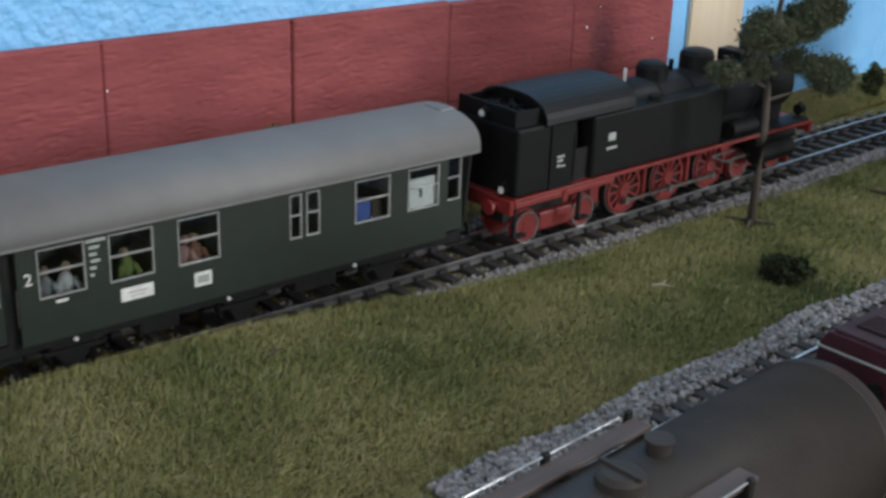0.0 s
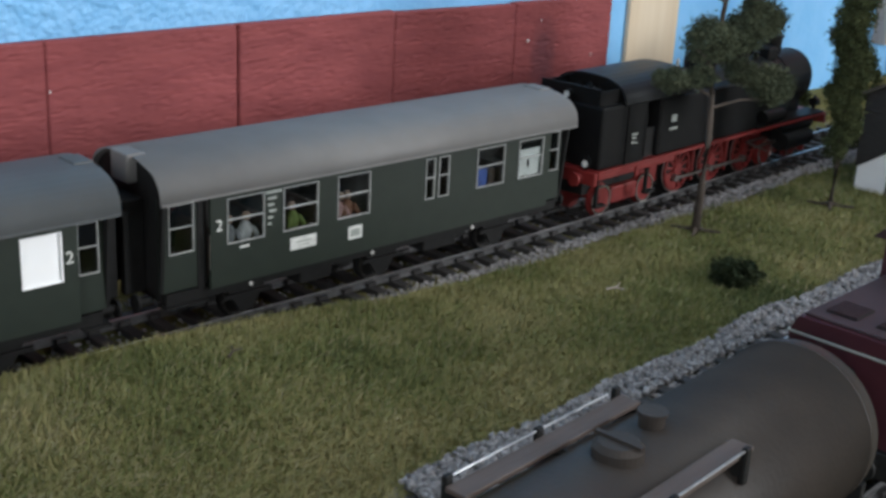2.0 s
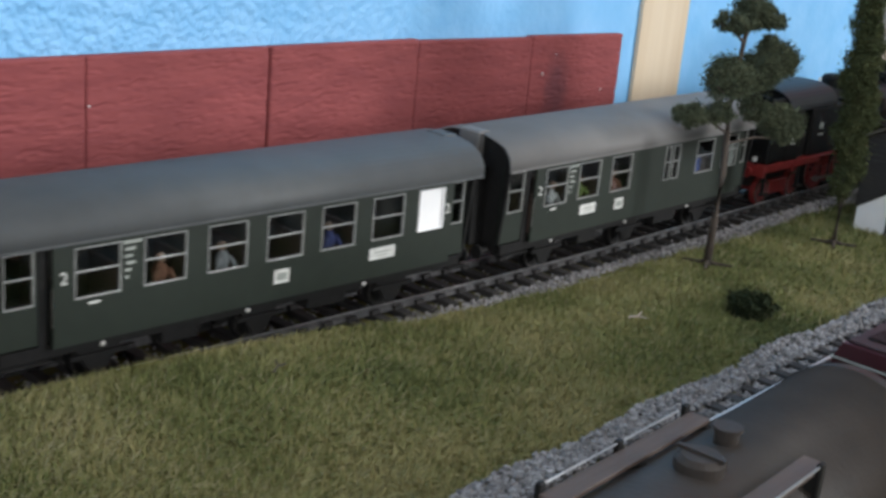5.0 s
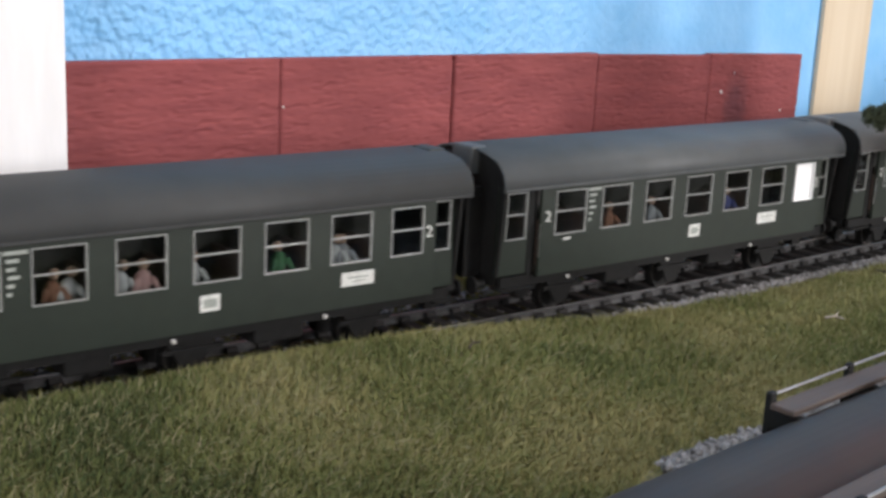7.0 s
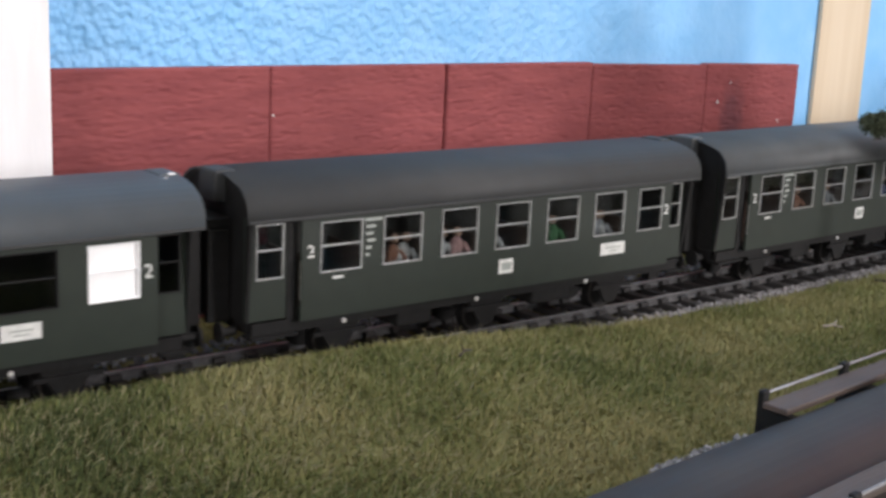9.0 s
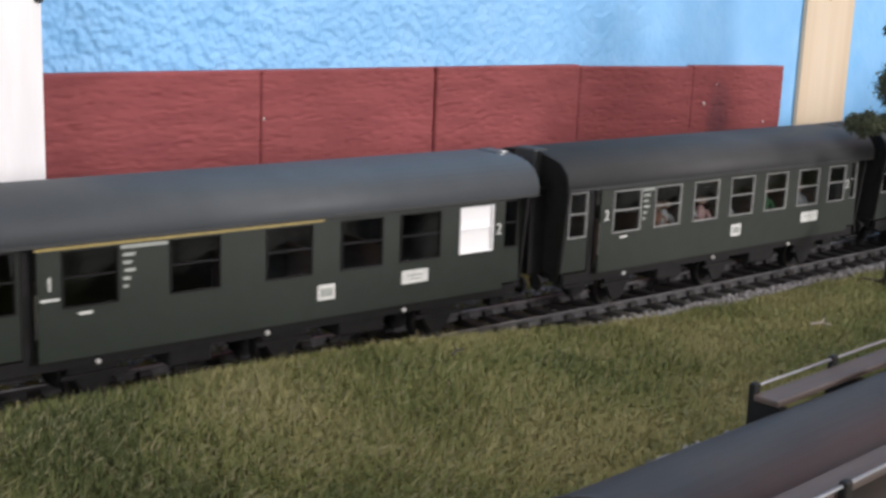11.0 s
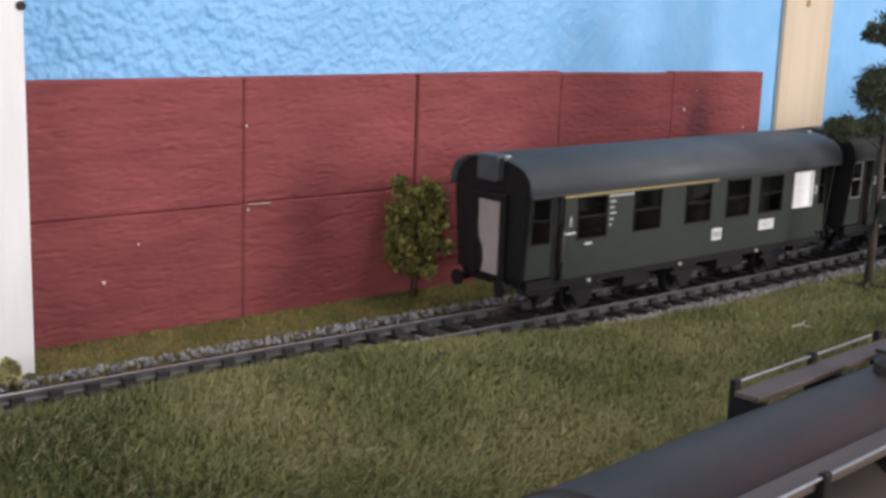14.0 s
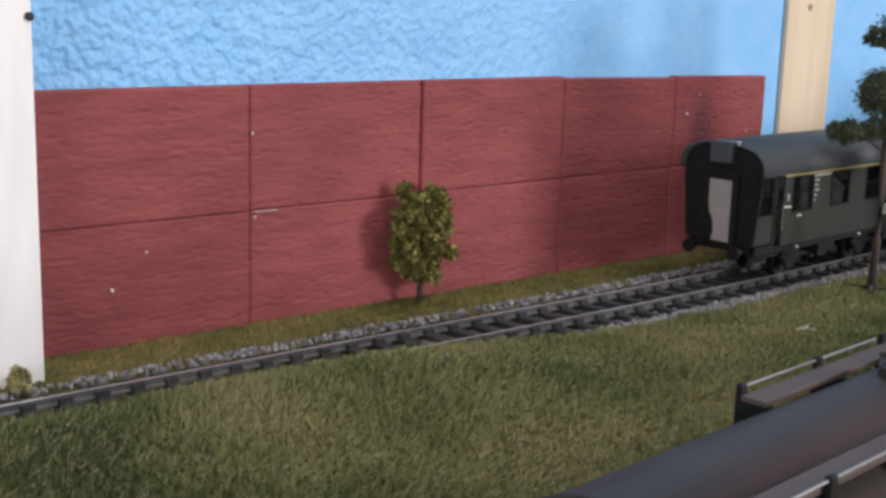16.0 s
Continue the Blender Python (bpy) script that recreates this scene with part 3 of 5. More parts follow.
def fibres(name, n, place, material, label, length=(0.0018, 0.0042), width=0.00022, seed=2, lean=3.0):
    rs = np.random.RandomState(seed)
    p = place(rs, n)
    n = len(p)
    ln = rs.uniform(length[0], length[1], n)
    a = rs.uniform(0, 6.283, n)
    le = rs.uniform(0.1, lean, n)
    d = np.stack([np.cos(a) * le, np.sin(a) * le, np.ones(n)], 1)
    d = d / np.linalg.norm(d, axis=1)[:, None] * ln[:, None]
    b = a + 1.57 + rs.uniform(-0.8, 0.8, n)
    w = np.stack([np.cos(b), np.sin(b), np.zeros(n)], 1) * width * rs.uniform(0.7, 1.5, (n, 1))
    v = np.stack([p - w, p + w, p + d * 0.55 + w * 0.7 + [0, 0, 0.0002], p + d], 1).reshape(-1, 3)
    i = np.arange(n)[:, None] * 4
    f = np.concatenate([i + [0, 1, 2], i + [0, 2, 3]], 0)
    return tagged(raw(name, v, f, material), label, "grass", kind="stuff")


def field(rs, n):
    x = np.where(rs.uniform(0, 1, n) < 0.72, rs.uniform(-0.16, 0.26, n), rs.uniform(0.2, 0.55, n))
    x = np.where(rs.uniform(0, 1, n) < 0.17, rs.uniform(-0.12, 0.066, n), x)
    low0 = -0.1560 - 0.060 * np.maximum(0.24 - x, 0)
    y = low0 + (-0.068 - low0) * rs.uniform(0, 1, n)
    low = x < 0.066 + rs.uniform(-0.004, 0.005, n)
    y = np.where(low, rs.uniform(-0.205, -0.060, n), y)
    front = np.array([track_y(a) for a in x]) - 0.0215 - 0.0085 * np.clip((x - 0.11) / 0.06, 0, 1) - 0.0016 * np.sin(x * 60) - 0.001 * np.sin(x * 190) + 0.0082 * np.exp(-(np.maximum(x - 0.07, 0) / 0.05) ** 2)
    y = np.where(y > front - 0.0, front - rs.uniform(0, 0.01, n), y)
    y = np.where(rs.uniform(0, 1, n) < 0.1, front - rs.uniform(0, 0.004, n), y)
    return np.array([(a, b, ground_z(a, b) - 0.0003) for a, b in zip(x, y)])


def verge(rs, n):
    x = rs.uniform(-0.1, 0.62, n)
    y = np.maximum(rs.uniform(-0.032, -0.001, n), np.array([track_y(a) for a in x]) + 0.0215)
    return np.array([(a, b, ground_z(a, b) - 0.0003) for a, b in zip(x, y)])


fibres("meadow_grass", 215000, field, M_GRASS, "short static grass meadow, green with straw patches")
fibres("straw_grass", 14000, field, M_STRAW, "longer pale straw fibres among the meadow grass", (0.0032, 0.0058), 0.00011, 12)
fibres("straw_grass", 11000, lambda rs, n: (lambda p: p[p[:, 0] < 0.03])(field(rs, n * 2)), M_STRAW, "pale straw fibres in the grass near the white post", (0.0026, 0.0048), 0.00013, 17)
fibres("verge_grass", 26000, verge, M_GRASS2, "short olive grass verge along the red wall", (0.0012, 0.0028), 0.00016, 7)

# ---------------------------------------------------------------- coaches
# x runs from the class numeral of the coach, y from the track's middle, z from the rail top
ZB, ZE, ZW0, ZW1 = 0.0141, 0.0424, 0.0263, 0.0398
HALF = 0.0172


def window_part(e, x0, x1, z0, z1, y, side, pane=M_GLASS, bar=True, name="window", frame_mat=None):
    t, d = 0.00029, 0.0004
    s = -1 if side < 0 else 1
    ya, yb = sorted((y + s * d, y - s * 0.0003))
    bm = boxes((x0, x1, ya, yb, z0, z0 + t), (x0, x1, ya, yb, z1 - t, z1), (x0, x0 + t, ya, yb, z0 + t, z1 - t), (x1 - t, x1, ya, yb, z0 + t, z1 - t))
    if bar:
        zm = z0 + (z1 - z0) * 0.53
        box(bm, x0 + t, x1 - t, ya, yb, zm - t * 0.55, zm + t * 0.55)
    w = part(name, bm, frame_mat or M_FRAME, e)
    yc = y - s * 0.0006
    g = part("pane", boxes((x0 + 0.0002, x1 - 0.0002, yc - 0.00012, yc + 0.00012, z0 + 0.0002, z1 - 0.0002)), pane, w, "opaque white pane" if pane is M_MILK else "")
    if pane is M_GLASS:
        g.visible_shadow = False
    return w


def figure(e, x, y, z, cloth, rs):
    """A small seated doll."""
    bm = bmesh.new()
    lean = rs.uniform(-0.0008, 0.0008)
    bmesh.ops.create_uvsphere(bm, u_segments=10, v_segments=8, radius=0.0024, matrix=Matrix.Translation((x, y, z + 0.0025)) @ Matrix.Diagonal((0.95, 0.75, 1.35, 1)))
    bmesh.ops.create_uvsphere(bm, u_segments=10, v_segments=8, radius=0.0014, matrix=Matrix.Translation((x + lean, y - 0.0004, z + 0.0071)))
    cyl(bm, (x + 0.0018, y - 0.001, z + 0.0038), (x + 0.0030, y - 0.0022, z + 0.001), 0.0008, seg=8)
    cyl(bm, (x - 0.0018, y - 0.001, z + 0.0038), (x - 0.0028, y - 0.0020, z + 0.001), 0.0008, seg=8)
    for f in bm.faces:
        if f.calc_center_median().z > z + 0.0058:
            f.material_index = 1
    return part("seated_figure", bm, [M_CLOTH[cloth], M_SKIN], e, "", True)


def wheelset(e, x, r, material=M_DARK, y=0.0082, tyre=M_HBLACK):
    bm = bmesh.new()
    for s in (-1, 1):
        cyl(bm, (0, s * y, 0), (0, s * (y - 0.0016), 0), r, seg=28)
        cyl(bm, (0, s * (y - 0.0016), 0), (0, s * (y - 0.0023), 0), r + 0.0008, seg=28)
        cyl(bm, (0, s * (y + 0.0003), 0), (0, s * y, 0), r * 0.3, seg=14)
    cyl(bm, (0, -y, 0), (0, y, 0), 0.0011, seg=10)
    w = part("wheelset", bm, material, e)
    w.matrix_basis = pose(x, 0, r)
    w["turn"] = r
    for s in (-1, 1):
        bm = bmesh.new()
        ring = [(r - 0.0007, 0), (r + 0.0001, 0), (r + 0.0001, s * 0.0004), (r - 0.0007, s * 0.0004)]
        vs = [[bm.verts.new((a * math.cos(t * math.tau / 32), s * y + b, a * math.sin(t * math.tau / 32))) for a, b in ring] for t in range(32)]
        for i in range(32):
            for j in range(4):
                bm.faces.new((vs[i][j], vs[(i + 1) % 32][j], vs[(i + 1) % 32][(j + 1) % 4], vs[i][(j + 1) % 4]))
        part("tyre", bm, tyre, w, "metal tyre")
    return w


def roof_profile(drop=0.0, n=18):
    w = 0.0187 - drop
    pts = []
    for i in range(n + 1):
        a = math.pi * i / n
        c, s = math.cos(a), math.sin(a)
        pts.append((-w * math.copysign(abs(c) ** 0.78, c), 0.0417 + (0.0107 - drop) * s ** 0.72))
    return pts


def coach(label, wins, roofmat, white=(), narrow=(), plates=(), logo=None, first=False, left_end=-0.0178, right_end=0.1460, seed=1, people=(), tail=False, eave=M_ROOF1, luggage=False):
    rs = random.Random(seed)
    e = empty("passenger_coach", label, "railway coach", "coaches of the passenger train")
    body_l, body_r = (-0.0028, 0.1366)
    for side in (-1, 1):
        holes = [(a, b, ZW0, ZW1) for a, b in wins] + [(a, b, ZW0, ZW1) for a, b in narrow]
        bm = bmesh.new()
        y = side * HALF
        holed(bm, body_l, body_r, ZB, ZE, holes, y, -side * 0.0010)
        part("side_wall", bm, M_GREEN, e, "dark green painted side wall")
        for a, b in wins:
            window_part(e, a, b, ZW0, ZW1, y, side, M_MILK if any(abs(a - q) < 0.002 for q in white) else M_GLASS, bar=tail or not any(abs(a - q) < 0.002 for q in white), frame_mat=M_MILK if any(abs(a - q) < 0.002 for q in white) else (M_DARK if first else None))
        for a, b in narrow:
            window_part(e, a, b, ZW0, ZW1, y, side, name="narrow_window")
        # vestibules stand back a little
        yv = side * (HALF - 0.0022)
        for xa, xb, wa, wb, ra, rb in ((left_end, body_l, left_end + 0.0029, left_end + 0.0109, left_end + 0.0118, body_l), (body_r, right_end, body_r + 0.0008, body_r + 0.0068, 0, 0)):
            bm = bmesh.new()
            holed(bm, xa, xb, ZB + 0.001, ZE, [(wa, wb, ZW0 - 0.0005, ZW1 + 0.0003)], yv, -side * 0.001)
            part("vestibule_wall", bm, M_GREEN, e)
            window_part(e, wa, wb, ZW0 - 0.0005, ZW1 + 0.0003, yv, side, name="vestibule_window", frame_mat=M_DARK if first else None)
            if rb > ra:
                ya, yb = sorted((yv - side * 0.0002, yv + side * 0.0003))
                part("folding_door", boxes((ra + 0.0002, rb - 0.0004, ya, yb, ZB + 0.0005, ZE - 0.0005)), M_DARK, e, "dark recessed folding door")
                bm = bmesh.new()
                cyl(bm, (rb - 0.0005, side * (HALF + 0.0002), ZB + 0.006), (rb - 0.0005, side * (HALF + 0.0002), ZW0 + 0.004), 0.0002, seg=8)
                part("grab_rail", bm, M_STEEL, e)
            ya, yb = sorted((side * (HALF - 0.0055), side * (HALF - 0.0002)))
            part("step", boxes((xa + 0.001, xb - 0.0005, ya, yb, ZB - 0.0035, ZB - 0.0028)), M_DARK, e)
    # roof: a curved shell with a thin drip edge
    outer = roof_profile()
    bm = bmesh.new()
    prism(bm, outer + [(a * 0.965, b - 0.0007) for a, b in outer[::-1]], left_end - 0.0012, right_end + 0.0024)
    part("roof", bm, roofmat, e, "curved grey roof", True)
    for side in (-1, 1):
        bm = bmesh.new()
        ya, yb = sorted((side * 0.0181, side * 0.0189))
        box(bm, left_end - 0.0010, right_end + 0.0022, ya, yb, 0.0413, 0.0420)
        part("gutter", bm, eave, e)
    # end walls, gangway and the box on the roof end
    for xe, s in ((left_end, -1), (right_end, 1)):
        prof = [(a * 0.93, min(b - 0.0012, 9)) for a, b in outer] + [(0.0150, ZB + 0.001), (-0.0150, ZB + 0.001)]
        bm = bmesh.new()
        prism(bm, prof, xe - s * 0.0010, xe)
        # black in place of the coach green: the end's shade is in its colour
        part("end_wall", bm, M_DARK, e, "green end wall coloured black for its shade")
        xa, xb = sorted((xe + s * 0.0002, xe + s * (0.0066 if not (tail and s < 0) else 0.0018)))
        bm = bmesh.new()
        for q in (-1, 1):
            ya, yb = sorted((q * 0.0052, q * 0.0078))
            box(bm, xa, xb, ya, yb, ZB, 0.0385, bev=0.0004)
        box(bm, xa, xb, -0.0078, 0.0078, 0.0385, 0.0412, bev=0.0004)
        part("gangway", bm, M_DARK, e, "black rubber gangway frame")
        xa, xb = sorted((xe + s * 0.0003, xe + s * 0.0009))
        dm = M_DOOR if tail and s < 0 else M_DARK
        part("end_door", boxes((xa, xb, -0.0050, 0.0050, ZB + 0.001, 0.0383)), dm, e, "pale beige end door" if tail and s < 0 else "")
        if tail and s < 0:
            # the curved shadow on the beige door, modelled as a black sheet
            bm = bmesh.new()
            prism(bm, [(0.0050, ZB + 0.001), (0.0050, 0.029), (0.0043, 0.0258), (0.0026, 0.0228), (0.0022, 0.019), (0.0030, 0.0152)], xa - 0.0004, xa - 0.00005)
            part("door_shadow_panel", bm, M_DARK, e, "curved shadow on the door, modelled as a dark panel")
        xa, xb = sorted((xe + s * 0.0030, xe - s * 0.0030))
        part("roof_end_box", boxes((xa, xb, -0.0046, 0.0046, 0.0445, 0.0528), bev=0.0007), roofmat, e, "grey box on the roof end")
    # floor, underframe, running gear
    part("interior_floor", boxes((left_end + 0.001, right_end - 0.001, -0.0137, 0.0137, ZB + 0.0006, ZB + 0.0026)), M_INNER, e)
    # added dark partition that blocks the view through and keeps the inside dark
    part("corridor_wall", boxes((0.0, 0.137, 0.0045, 0.0050, ZB + 0.0026, 0.0412)), M_INNER, e)
    part("underframe", boxes((left_end + 0.002, right_end - 0.002, -0.0125, 0.0125, ZB - 0.0028, ZB + 0.0004), (left_end + 0.002, right_end - 0.002, -0.0150, -0.0138, ZB - 0.003, ZB + 0.0004), (left_end + 0.002, right_end - 0.002, 0.0138, 0.0150, ZB - 0.003, ZB + 0.0004)), M_DARK, e, "black underframe")
    mid = (left_end + right_end) / 2
    for ax in (mid - 0.052, mid, mid + 0.052):
        wheelset(e, ax, 0.0055)
        for s in (-1, 1):
            bm = bmesh.new()
            prism(bm, [(ax - 0.0075, ZB - 0.0025), (ax + 0.0075, ZB - 0.0025), (ax + 0.0028, 0.004), (ax + 0.0018, 0.0028), (ax - 0.0018, 0.0028), (ax - 0.0028, 0.004)], s * 0.0116, s * 0.0128, "y")
            box(bm, ax - 0.0085, ax + 0.0085, *sorted((s * 0.0128, s * 0.0137)), 0.0078, 0.0090)
            part("axle_guard", bm, M_DARK, e)
    for bx, bw in ((mid - 0.027, 0.012), (mid + 0.025, 0.015)):
        part("battery_box", boxes((bx - bw / 2, bx + bw / 2, -0.0134, 0.0134, 0.0066, ZB - 0.003), bev=0.0005), M_DARK, e)
    for xe, s in ((left_end, -1), (right_end, 1)):
        for q in (-1, 1):
            bm = bmesh.new()
            cyl(bm, (xe, q * 0.0100, 0.0122), (xe + s * 0.0042, q * 0.0100, 0.0122), 0.0012, seg=12)
            cyl(bm, (xe + s * 0.0042, q * 0.0100, 0.0122), (xe + s * 0.0050, q * 0.0100, 0.0122), 0.0026, seg=16)
            part("buffer", bm, M_DARK, e)
    # coupling, and a wide black box that stands for the shadow between coaches
    part("coupling", boxes((right_end, right_end + 0.0052, -0.0018, 0.0018, 0.004, 0.0085), (right_end + 0.0004, right_end + 0.0056, -0.0075, 0.0075, 0.0085, ZB - 0.0002)), M_DARK, e, "black coupling, with a box for the shadow under the gangway")
    # seats and dolls
    for a, b in wins:
        if any(abs(a - q) < 0.002 for q in white):
            continue
        part("seat_bench", boxes((a - 0.004, a - 0.002, -0.0155, 0.004, ZB + 0.0026, ZB + 0.0165), (a - 0.002, a + 0.002, -0.0155, 0.004, ZB + 0.0026, ZB + 0.0075), bev=0.0004), M_SEAT, e)
    for x, cl in people:
        figure(e, x, -0.0128 + rs.uniform(-0.0006, 0.0006), ZB + 0.0110, cl, rs)
    if luggage:
        part("roller_blind", boxes((0.1208, 0.1324, -HALF + 0.0009, -HALF + 0.0012, ZW0 + 0.0003, ZW0 + 0.0098)), M_MILK, e, "white blind drawn up to two thirds")
        part("blind_handle", boxes((0.1259, 0.1266, -HALF + 0.0006, -HALF + 0.0009, ZW0 + 0.0035, ZW0 + 0.0062)), M_DARK, e)
        part("parcel", boxes((0.1012, 0.1078, -0.0152, -0.0110, ZB + 0.0026, ZW0 + 0.0055), bev=0.0004), M_PARCEL, e, "blue parcel behind the window")
        part("parcel", boxes((0.1086, 0.1125, -0.0148, -0.0110, ZB + 0.0026, ZW0 + 0.0048), bev=0.0004), M_SEAT, e)
    if tail:
        for cx, cy, cz, r in ((left_end + 0.0012, -0.0052, 0.0524, 0.0008), (left_end - 0.0010, -0.0068, 0.0518, 0.0006), (right_end + 0.0005, -0.0040, 0.0526, 0.0009), (right_end - 0.0020, -0.0062, 0.0520, 0.0006)):
            bm = bmesh.new()
            bmesh.ops.create_icosphere(bm, subdivisions=1, radius=r, matrix=Matrix.Translation((cx, cy, cz)) @ Matrix.Diagonal((1.5, 1.0, 0.45, 1)))
            part("chip", bm, M_CHIP, e, "white chipped spot on the roof edge")
    # lettering on the visible side
    yl = -HALF - 0.00006
    turn = pose(0, 0, 0, 90)
    letters("1" if first else "2", 0.0047, M_LETTER, e, pose(0, yl, 0.0322) @ turn, label="white class numeral")
    if not luggage:
        letters("2", 0.0047, M_LETTER, e, pose(0.1343, yl, 0.0322) @ turn, label="white class numeral")
    def mark(name, x0, x1, z0, z1, m, label, up=0.0):
        part(name, boxes((x0, x1, yl - 0.00012 - up, yl - up, z0, z1)), m, e, label)
    for x0, x1 in plates:
        mark("destination_plate", x0, x1, 0.0200, 0.0238, M_LETTER, "white destination plate with illegible print")
        mark("plate_print", x0 + 0.002, x1 - 0.002, 0.0221, 0.0225, M_GREYPRINT, "", 0.00016)
        mark("plate_print", x0 + 0.0028, x1 - 0.0028, 0.0211, 0.0214, M_GREYPRINT, "", 0.00016)
    if logo:
        bm = boxes((logo - 0.0027, logo + 0.0027, yl - 0.00012, yl, 0.0190, 0.0232), bev=0.0)
        part("railway_badge", bm, M_LETTER, e, "pale rounded badge")
        mark("badge_bar", logo - 0.0018, logo + 0.0018, 0.0200, 0.0222, M_GREYPRINT, "", 0.00016)
    # data panel between the first two windows, as plain bars
    a = wins[0][1]
    mark("data_panel", a + 0.0006, wins[1][0] - 0.0006, 0.0388, 0.0397, M_GREYPRINT, "grey print bars")
    for i, (dx, w) in enumerate(((0.0012, 0.003), (0.0012, 0.0022), (0.0016, 0.0026), (0.0012, 0.0018), (0.0012, 0.0012))):
        mark("data_panel", a + dx, a + dx + w, 0.0370 - i * 0.0019, 0.0378 - i * 0.0019, M_GREYPRINT, "")
    mark("data_panel", 0.0068, 0.0100, 0.0244, 0.0251, M_LETTER, "small white print bar")
    if first:
        for side in (-1, 1):
            ya, yb = sorted((side * (HALF + 0.00005), side * (HALF + 0.0002)))
            part("class_stripe", boxes((-0.0033, 0.0735, ya, yb, 0.0401, 0.0409)), M_YELLOW, e, "thin yellow first-class stripe")
    for sx in (0.012, 0.058, 0.102):
        bm = bmesh.new()
        bmesh.ops.create_uvsphere(bm, u_segments=8, v_segments=6, radius=0.0007, matrix=Matrix.Translation((sx, -0.0152, ZB - 0.0022)))
        part("lamp_socket", bm, M_LAMPGLASS, e, "small bright fitting under the side")
    return e


P = 0.0198
W7 = [(0.0028 + i * P, 0.0158 + i * P) for i in range(6)]
c1 = coach("dark green coach with light grey roof and luggage end", [(0.0025, 0.0152), (0.0218, 0.0345), (0.0418, 0.0545), (0.1005, 0.1135), (0.1205, 0.1327)], M_ROOF1, narrow=((0.0775, 0.0815), (0.0832, 0.0878)), plates=((0.0245, 0.0340),), logo=0.049, people=((0.0055, 5), (0.0115, 0), (0.0285, 4), (0.045, 6), (0.0488, 3)), luggage=True, seed=3)
c2 = coach("dark green second-class coach with grey roof and white end window", W7 + [(0.1212, 0.1322)], M_ROOF2, white=(0.1212,), plates=((0.1015, 0.1120),), logo=0.068, people=((0.0500, 5), (0.0885, 2), (0.030, 3)), seed=4, eave=M_ROOF2)
c3 = coach("dark green second-class coach with dark grey roof and many dolls", W7 + [(0.1212, 0.1322)], M_ROOF3, plates=((0.1055, 0.1160),), logo=0.0668, people=((0.029, 3), (0.033, 0), (0.0455, 0), (0.0510, 6), (0.0645, 0), (0.0890, 1), (0.1085, 5), (0.106, 0)), seed=5, eave=M_ROOF3)
c4 = coach("last dark green coach with yellow first-class stripe and blue-grey roof", [(0.0030, 0.0165), (0.0297, 0.0432), (0.0563, 0.0700), (0.0790, 0.0925), (0.0985, 0.1125), (0.1195, 0.1320)], M_ROOF4, white=(0.1195,), plates=((0.0993, 0.1085),), logo=0.0745, first=True, seed=6, tail=True, people=(), eave=M_ROOF3)
part("spare_print", boxes((-0.0022, 0.0022, -HALF - 0.0002, -HALF - 0.00005, 0.0284, 0.0290)), M_LETTER, c4)

# ---------------------------------------------------------------- locomotive, x from its rear buffers


def spoked(e, x, r, counter=True):
    w = wheelset(e, x, r, M_DARK, 0.0080, M_STEEL)
    bm = bmesh.new()
    for s in (-1, 1):
        y0, y1 = s * 0.0081, s * 0.0092
        for i in range(12):
            a = i * math.tau / 12
            m = pose(0, (y0 + y1) / 2, 0) @ Matrix.Rotation(-a, 4, "Y")
            box(bm, r * 0.2, r - 0.0006, -0.0004, 0.0004, -0.00045, 0.00045, m=m)
        cyl(bm, (0, y0, 0), (0, y1 + s * 0.0004, 0), r * 0.26, seg=16)
        if counter:
            prism(bm, [(math.cos(q) * (r - 0.0008), math.sin(q) * (r - 0.0008)) for q in (-0.7, -0.35, 0, 0.35, 0.7)] + [(r * 0.45, r * 0.38), (r * 0.45, -r * 0.38)], y0 + s * 0.0004, y1, "y")
        ring = [(r - 0.0016, 0), (r - 0.0006, 0), (r - 0.0006, s * 0.0011), (r - 0.0016, s * 0.0011)]
        vs = [[bm.verts.new((a * math.cos(t * math.tau / 28), y0 + b, a * math.sin(t * math.tau / 28))) for a, b in ring] for t in range(28)]
        for i in range(28):
            for j in range(4):
                bm.faces.new((vs[i][j], vs[(i + 1) % 28][j], vs[(i + 1) % 28][(j + 1) % 4], vs[i][(j + 1) % 4]))
    part("spokes", bm, M_RED, w, "red spoked wheel centre")
    return w


